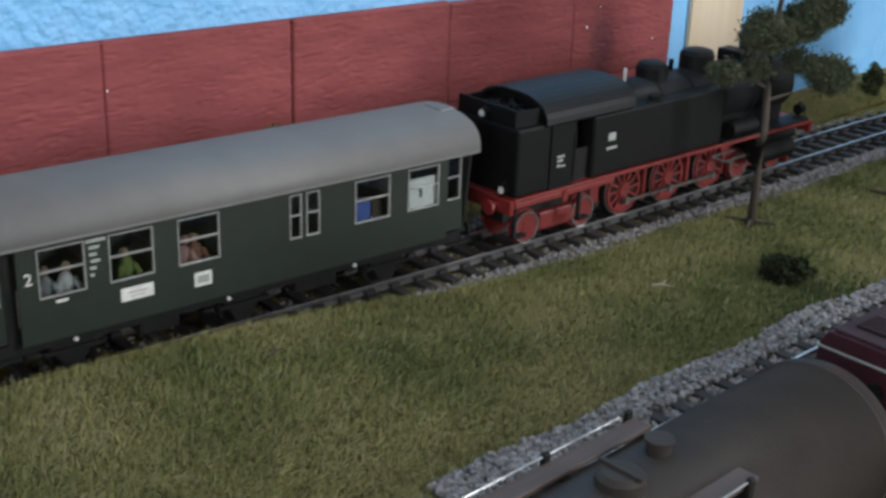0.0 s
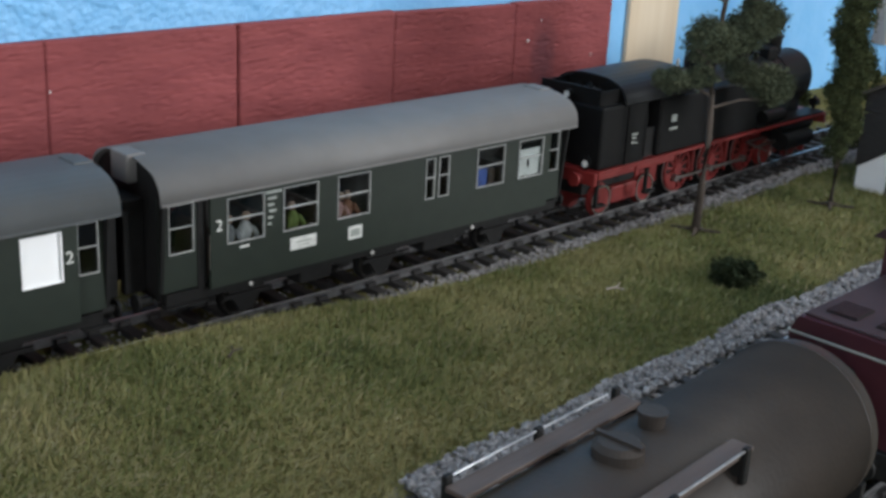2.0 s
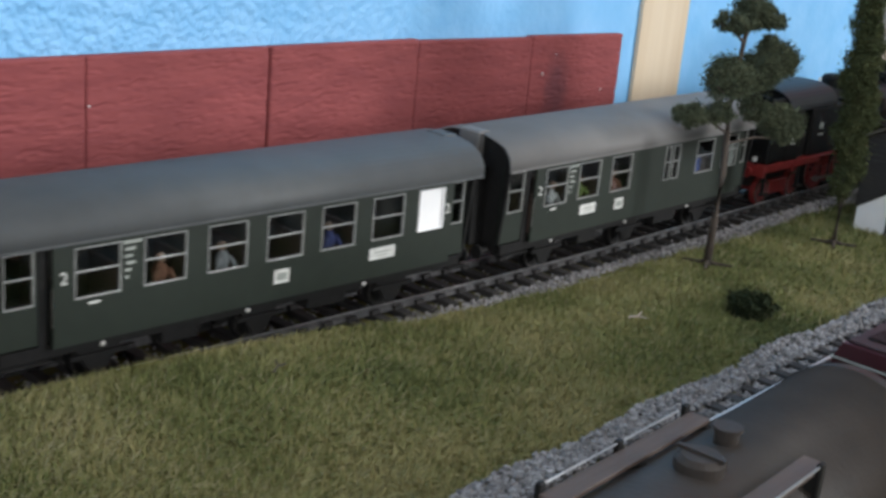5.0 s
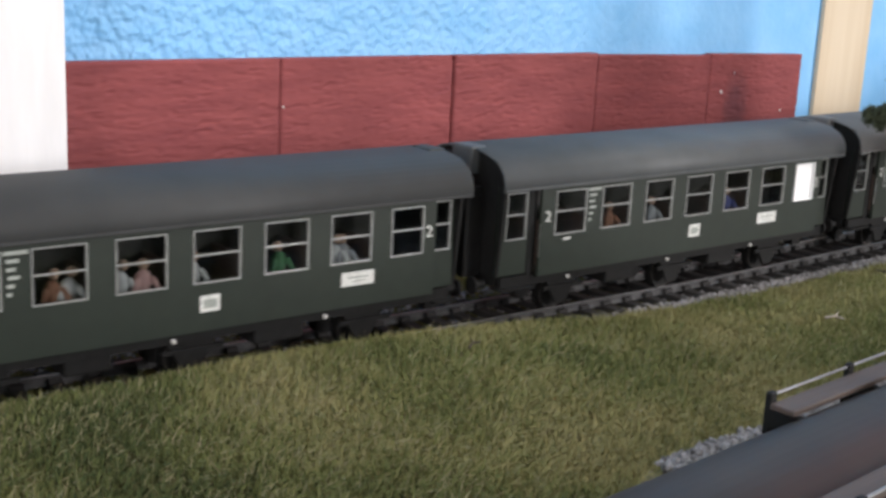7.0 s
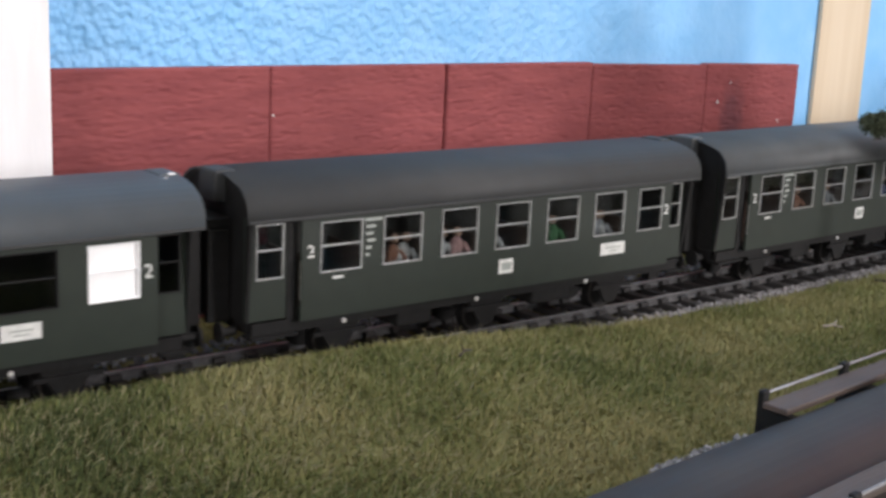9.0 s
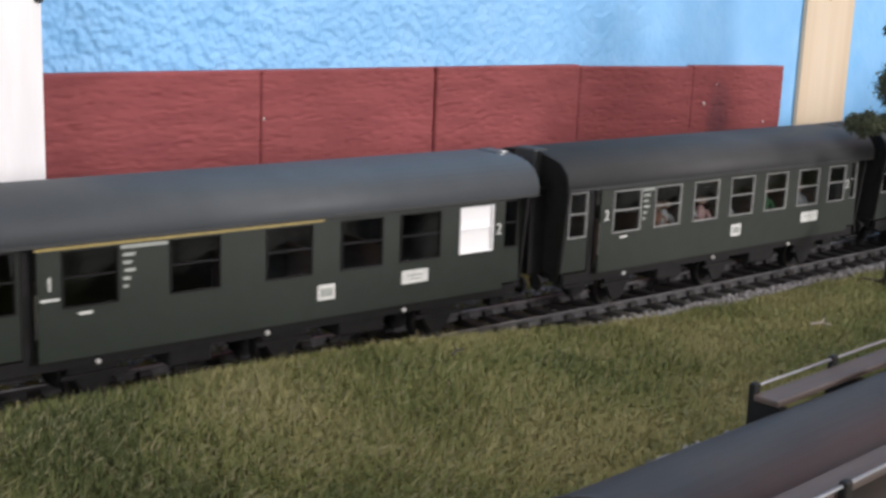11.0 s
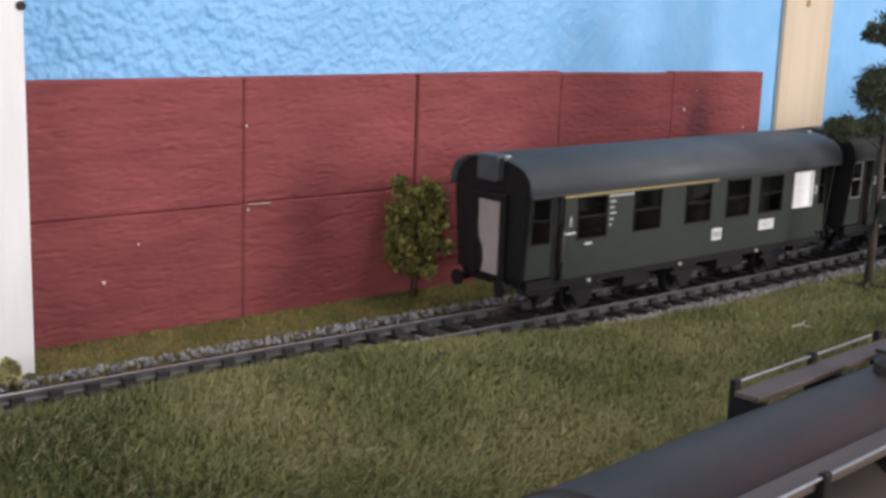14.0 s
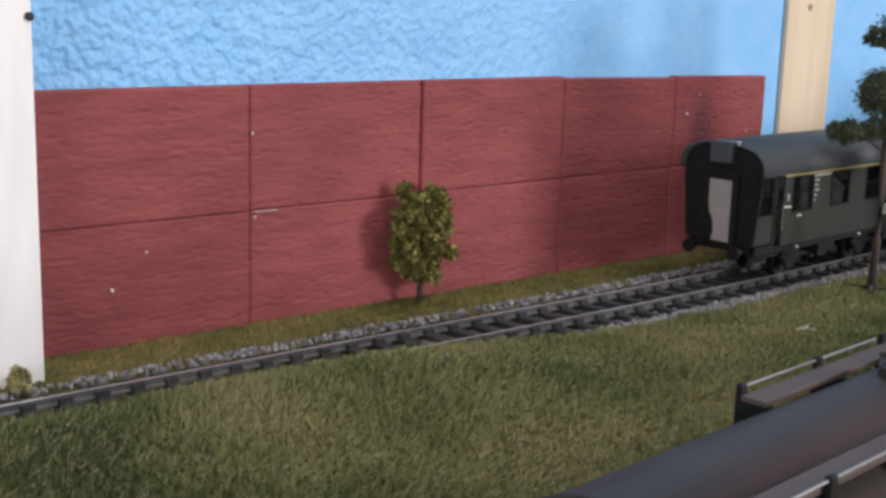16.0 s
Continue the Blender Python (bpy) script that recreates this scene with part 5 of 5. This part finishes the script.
def limb(bm, pts, r0, r1, seg=8):
    rings = []
    for i, p in enumerate(pts):
        p = Vector(p)
        d = (Vector(pts[min(i + 1, len(pts) - 1)]) - Vector(pts[max(i - 1, 0)])).normalized()
        q = d.to_track_quat("Z", "Y")
        r = r0 + (r1 - r0) * i / (len(pts) - 1)
        rings.append([bm.verts.new(p + q @ Vector((r * math.cos(t * math.tau / seg), r * math.sin(t * math.tau / seg), 0))) for t in range(seg)])
    for a, b in zip(rings, rings[1:]):
        for i in range(seg):
            bm.faces.new((a[i], a[(i + 1) % seg], b[(i + 1) % seg], b[i]))
    bm.faces.new(rings[0][::-1])
    bm.faces.new(rings[-1])


def tree(name, label, x, y, trunk, limbs, spots, n, leaf, material, seed, r0=0.0017, r1=0.0006, foot=True):
    z = ground_z(x, y) + 0.0005
    e = empty(name, label, "tree", m=pose(x, y, z))
    bm = bmesh.new()
    limb(bm, trunk, r0, r1)
    part("trunk", bm, M_TRUNK, e, "thin brown trunk", True)
    for pts in limbs:
        bm = bmesh.new()
        limb(bm, pts, 0.0006, 0.0002, 6)
        part("limb", bm, M_TRUNK, e)
    if foot:
        bm = bmesh.new()
        for i in range(4):
            a = i * 1.57 + 0.5
            limb(bm, [(0, 0, 0.0022), (math.cos(a) * 0.003, math.sin(a) * 0.003, 0.0012), (math.cos(a) * 0.0095, math.sin(a) * 0.0095, 0.0014)], 0.0010, 0.0004, 6)
        part("root_foot", bm, M_TRUNK, e, "dark plastic root foot")
    v, f = clumps(spots, n, leaf, seed)
    raw("crown", v, f, material, e, "uneven tufts of foam foliage")
    return e


# pine-like tree: loose separate tufts
tree("model_pine_tree", "slender model pine tree with separate dark green tufts", 0.2810, -0.0945,
     [(0, 0, -0.001), (0.0005, 0, 0.018), (0.0012, 0, 0.036), (-0.0005, 0, 0.052), (-0.0015, 0, 0.066), (0.0005, 0, 0.082), (0.003, 0, 0.098), (0.0055, 0, 0.122)],
     [[(0.000, 0, 0.052), (-0.010, 0.002, 0.057), (-0.025, 0.003, 0.059)], [(0.0005, 0, 0.048), (0.014, -0.003, 0.050), (0.034, -0.004, 0.048)], [(-0.001, 0, 0.060), (-0.012, -0.004, 0.068), (-0.020, -0.005, 0.072)], [(-0.001, 0, 0.064), (0.012, 0.003, 0.070), (0.026, 0.004, 0.074)], [(0.001, 0, 0.086), (-0.01, 0, 0.092), (-0.016, 0, 0.093)], [(0.002, 0, 0.088), (0.012, 0.002, 0.096), (0.018, 0.002, 0.098)]],
     [(-0.021, 0.003, 0.06, 0.007, 0.0066, 0.004), (-0.012, -0.002, 0.0612, 0.0057, 0.0057, 0.0036), (0.033, -0.003, 0.0535, 0.0103, 0.0074, 0.0064), (0.018, 0.001, 0.06, 0.0061, 0.0057, 0.0044),
      (-0.009, -0.002, 0.074, 0.0082, 0.0074, 0.0068), (0.004, 0.001, 0.0715, 0.0078, 0.0074, 0.0052), (0.018, 0.002, 0.0735, 0.0082, 0.0074, 0.0068), (0.031, 0.002, 0.0775, 0.0078, 0.0074, 0.0068), (0.025, 0.003, 0.0835, 0.0049, 0.0049, 0.0036),
      (-0.008, 0, 0.0935, 0.007, 0.0066, 0.0036), (0.004, 0, 0.0975, 0.007, 0.0066, 0.0052), (0.016, 0.001, 0.0935, 0.0074, 0.0066, 0.0036), (0.006, 0, 0.112, 0.0066, 0.0066, 0.0068), (0.005, 0, 0.123, 0.0041, 0.0041, 0.0048)],
     80000, 0.00033, M_LEAF1, 11)
# poplar: dense column
sp = [(0.0015 * math.sin(i * 1.7) - 0.0005 * i, 0.0015 * math.cos(i * 2.1), 0.026 + i * 0.0075, 0.0036 + 0.0030 * math.sin(min(i / 14 * 3.0 + 0.35, 3.0)), 0.0036 + 0.0030 * math.sin(min(i / 14 * 3.0 + 0.35, 3.0)), 0.0062) for i in range(16)]
tree("model_poplar_tree", "tall narrow dark green model poplar tree", 0.3550, -0.108,
     [(0, 0, -0.001), (0.0002, 0, 0.02), (-0.004, 0, 0.08), (-0.008, 0, 0.14)], [], sp, 70000, 0.00032, M_LEAF2, 12, 0.0015, 0.0005)
# bush against the red wall
sp = [(0.001, 0, 0.012, 0.0080, 0.005, 0.005), (-0.0060, 0, 0.018, 0.0065, 0.005, 0.0060), (0.0070, 0, 0.017, 0.0065, 0.005, 0.0060), (0.0005, -0.001, 0.022, 0.0085, 0.0055, 0.0065), (-0.0060, 0, 0.029, 0.0060, 0.005, 0.0060), (0.0075, 0, 0.029, 0.0065, 0.005, 0.0065), (0.0010, 0, 0.034, 0.0080, 0.005, 0.0060), (-0.0040, 0, 0.0375, 0.0050, 0.0045, 0.0040), (0.0055, 0, 0.0375, 0.0055, 0.0045, 0.0040)]
tree("model_tree_by_wall", "small olive-green leafy model tree against the red wall", 0.1335, -0.0085,
     [(0, 0, -0.001), (0.0004, 0, 0.008), (0.0015, 0, 0.02), (0.001, 0, 0.036)], [[(0.0005, 0, 0.007), (-0.004, 0, 0.013), (-0.006, 0, 0.02)], [(0.0005, 0, 0.008), (0.005, 0, 0.013), (0.007, 0, 0.02)]], sp, 9000, 0.00075, M_LEAF3, 13, 0.0011, 0.0004, foot=False)


def bush(name, label, x, y, spots, n, leaf, material, seed):
    z = ground_z(x, y)
    v, f = clumps(spots, n, leaf, seed)
    o = tagged(raw(name, v, f, material), label, "bush")
    o.location = (x, y, z)
    return o


bush("dark_bush", "small dark green bush lying on the meadow", 0.2495, -0.1335, [(-0.0035, 0, 0.0042, 0.0052, 0.006, 0.0048), (0.002, 0, 0.0036, 0.0055, 0.006, 0.0042), (0.006, -0.002, 0.0024, 0.004, 0.005, 0.003)], 6500, 0.0005, M_LEAF4, 21)
bush("green_tuft", "pale green tuft of foliage at the white post", -0.0200, -0.0300, [(0, 0, 0.0025, 0.005, 0.004, 0.0035), (0.004, 0.001, 0.004, 0.003, 0.003, 0.003)], 700, 0.0007, M_LEAF5, 22)
bush("green_bush", "small dark green bush beside the half-timbered house", 0.425, -0.078, [(0, 0, 0.049, 0.008, 0.006, 0.005), (0.003, 0, 0.03, 0.006, 0.006, 0.02)], 2500, 0.0006, M_LEAF2, 23)
bush("bank_bush", "small dark green bush on the bank by the wall", 0.487, -0.012, [(0, 0, 0.006, 0.006, 0.005, 0.008)], 1800, 0.0006, M_LEAF2, 24)

# twigs lying in the grass
for i, (x, y, a, ln) in enumerate(((0.068, -0.1030, 20, 0.006), (0.205, -0.118, -50, 0.006))):
    bm = bmesh.new()
    limb(bm, [(-ln / 2, 0, 0), (0, 0.0006, 0.0006), (ln / 2, 0, 0.0003)], 0.0004, 0.0002, 6)
    limb(bm, [(0, 0.0006, 0.0005), (ln * 0.2, 0.0022, 0.0016)], 0.0003, 0.00015, 6)
    o = tagged(part("twig", bm, M_TRUNK if i == 0 else M_GREYWOOD), "dark twig lying in the grass" if i == 0 else "pale forked straw lying in the grass", "twig")
    o.matrix_basis = pose(x, y, ground_z(x, y) + 0.0026, 0, 0, a)

# ---------------------------------------------------------------- houses


def house():
    e = empty("half_timbered_house", "half-timbered model house with dark boarded upper floor", "house", m=pose(0.3920, 0, 0.003))
    # gable in the y-z plane at x = 0, long wall along x at y = -0.137
    def gable(pts, x0, x1, name, m, label=""):
        bm = bmesh.new()
        prism(bm, pts, x0, x1, "x")
        return part(name, bm, m, e, label)
    gable([(-0.098, 0), (-0.137, 0), (-0.137, 0.030), (-0.126, 0.0315), (-0.098, 0.0125)], 0.0, 0.0012, "infill_wall", M_HWHITE, "white rendered infill")
    gable([(-0.097, 0.0125), (-0.126, 0.0313), (-0.1375, 0.0298), (-0.1375, 0.0605), (-0.131, 0.0610), (-0.0975, 0.0440)], -0.0006, 0.0014, "board_wall", M_HBLACK, "black horizontal boarding")
    for i in range(12):
        z = 0.0325 + i * 0.0024
        yl = -0.0985 if z < 0.043 else -0.0985 - (z - 0.043) * 1.9
        part("board", boxes((-0.0011, -0.0006, -0.1372, yl, z, z + 0.0021)), M_HBLACK, e)
    # timbers
    def beam(y0, z0, y1, z1, w=0.0009):
        d = Vector((0, y1 - y0, z1 - z0))
        m = Matrix.Translation((-0.0003, (y0 + y1) / 2, (z0 + z1) / 2)) @ Matrix.Rotation(math.atan2(d.z, d.y), 4, "X")
        bm = bmesh.new()
        box(bm, -0.0005, 0.0005, -d.length / 2, d.length / 2, -w / 2, w / 2, m=m)
        part("timber_beam", bm, M_HBLACK, e, "black timber beam")
    beam(-0.098, 0.0006, -0.137, 0.0006)
    beam(-0.113, 0.0, -0.113, 0.0225)
    beam(-0.113, 0.0130, -0.126, 0.0125)
    beam(-0.126, 0.0, -0.126, 0.0305)
    beam(-0.1368, 0.0, -0.1368, 0.030)
    bm = bmesh.new()
    box(bm, 0.0012, 0.075, -0.1372, -0.1360, 0, 0.030)
    part("infill_wall", bm, M_HWHITE, e)
    bm = bmesh.new()
    box(bm, 0.0014, 0.075, -0.1376, -0.1360, 0.030, 0.058)
    part("board_wall", bm, M_HBLACK, e)
    for x in (0.0025, 0.012, 0.024, 0.036, 0.048):
        part("timber_beam", boxes((x - 0.0005, x + 0.0005, -0.1378, -0.1373, 0, 0.030)), M_HBLACK, e)
    part("timber_beam", boxes((0.0012, 0.06, -0.1378, -0.1373, 0.0145, 0.0155)), M_HBLACK, e)
    part("back_wall", boxes((0.0014, 0.075, -0.0990, -0.0978, 0, 0.043)), M_HBLACK, e)
    part("far_wall", boxes((0.0738, 0.075, -0.1360, -0.0990, 0, 0.043)), M_HWHITE, e)
    # gable window
    w = part("window", boxes((-0.0016, -0.0009, -0.1358, -0.1350, 0.0430, 0.0555), (-0.0016, -0.0009, -0.1288, -0.1280, 0.0430, 0.0555), (-0.0016, -0.0009, -0.1350, -0.1288, 0.0430, 0.0438), (-0.0016, -0.0009, -0.1350, -0.1288, 0.0547, 0.0555), (-0.0016, -0.0009, -0.1350, -0.1288, 0.0508, 0.0515)), M_MILK, e, "white window frame")
    part("pane", boxes((-0.00125, -0.0010, -0.1350, -0.1288, 0.0438, 0.0547)), M_GLASS, w)
    # roof slabs
    for a, b in (((-0.0955, 0.0435), (-0.1320, 0.0628)), ((-0.1320, 0.0628), (-0.1420, 0.0585))):
        bm = bmesh.new()
        prism(bm, [a, b, (b[0], b[1] + 0.0014), (a[0], a[1] + 0.0014)], -0.0025, 0.0770)
        part("roof", bm, M_TILE, e, "dark tiled roof")
    return e


house()


def house_behind():
    e = empty("tiled_roof_house", "model house with brown tiled roof and pale wall", "house", m=pose(0.452, -0.116, 0.003))
    part("wall", boxes((0, 0.0012, -0.03, 0.0240, 0, 0.058), (0.0012, 0.07, 0.0228, 0.0240, 0, 0.058), (0.0012, 0.07, -0.03, -0.0288, 0, 0.058), (0.0688, 0.07, -0.0288, 0.0228, 0, 0.058)), M_HWHITE, e)
    part("corner_post", boxes((-0.0008, 0.0012, 0.0222, 0.0246, 0, 0.058)), M_HBLACK, e)
    part("timber_beam", boxes((-0.0006, 0, -0.03, 0.0222, 0.0505, 0.052)), M_HBLACK, e)
    # hipped slope facing the camera, in tile courses
    n = 13
    for i in range(n):
        x0, z0 = -0.010 + i * 0.0030, 0.0560 + i * 0.0022
        bm = bmesh.new()
        k = i * 0.0015
        box(bm, 0, 0.0036, -0.034 + k * 0.3, 0.0330 - k * 1.35, 0, 0.0010, m=pose(x0, 0, z0, 0, -36, 0))
        part("tile_course", bm, M_TILE, e)
    bm = bmesh.new()
    prism(bm, [(-0.0095, 0.0558), (0.0295, 0.0845), (0.078, 0.0845), (0.078, 0.0558)], -0.033, 0.0115, "y")
    part("roof", bm, M_TILE, e, "brown tiled roof")
    return e


house_behind()

# ---------------------------------------------------------------- sleepers
sleepers(t1, track_y, -0.20, 0.60)
sleepers(t2, second_y, 0.054, 0.50)
sleepers(t3, third_y, -0.10, 0.40)

# ---------------------------------------------------------------- what moves
# seconds and metres: where the numeral of the first coach stands along the track
TRAVEL = [(0, 0.0147), (0.5, 0.0311), (1, 0.0487), (1.5, 0.0660), (2, 0.0840), (2.5, 0.1027), (3, 0.1220), (4.25, 0.1722), (5.5, 0.2255), (6, 0.2495), (6.5, 0.2735), (7, 0.2995), (7.5, 0.3240), (8, 0.3487), (8.5, 0.3730), (9, 0.3988), (9.5, 0.4245), (10.75, 0.4950), (12, 0.5665), (12.5, 0.5940), (13, 0.6225), (13.5, 0.6520), (14, 0.6815), (14.5, 0.7100), (15, 0.7390), (15.5, 0.7670), (16, 0.7950)]
PITCH = 0.1790


def travelled(t):
    for (a, u), (b, v) in zip(TRAVEL, TRAVEL[1:]):
        if t <= b:
            return u + (v - u) * (t - a) / (b - a)
    return TRAVEL[-1][1]


def motions():
    mid = 0.062
    for i, c in enumerate((c1, c2, c3, c4)):
        walk(c, [(t, on_track(s - i * PITCH + mid, 0.052) @ pose(-mid, 0, 0)) for t, s in TRAVEL])
    walk(loco, [(t, on_track(s + 0.1588 + 0.092, 0.06) @ pose(-0.092, 0, 0)) for t, s in TRAVEL])
    steps = [i / 10 for i in range(161)]
    for c in (c1, c2, c3, c4, loco):
        for w in c.children:
            if "turn" in w.keys():
                r = w["turn"]
                p = w.matrix_basis.translation.copy()
                walk(w, [(t, pose(p.x, p.y, p.z, 0, math.degrees(travelled(t) / r), 0)) for t in steps])
    for rod in loco_rods:
        rows = []
        for t in steps:
            a = travelled(t) / 0.0098 + (math.pi / 2 if rod["side"] > 0 else 0)
            rows.append((t, pose(0.0040 * math.cos(a), 0, 0.0098 - 0.0040 * math.sin(a))))
        walk(rod, rows)


motions()
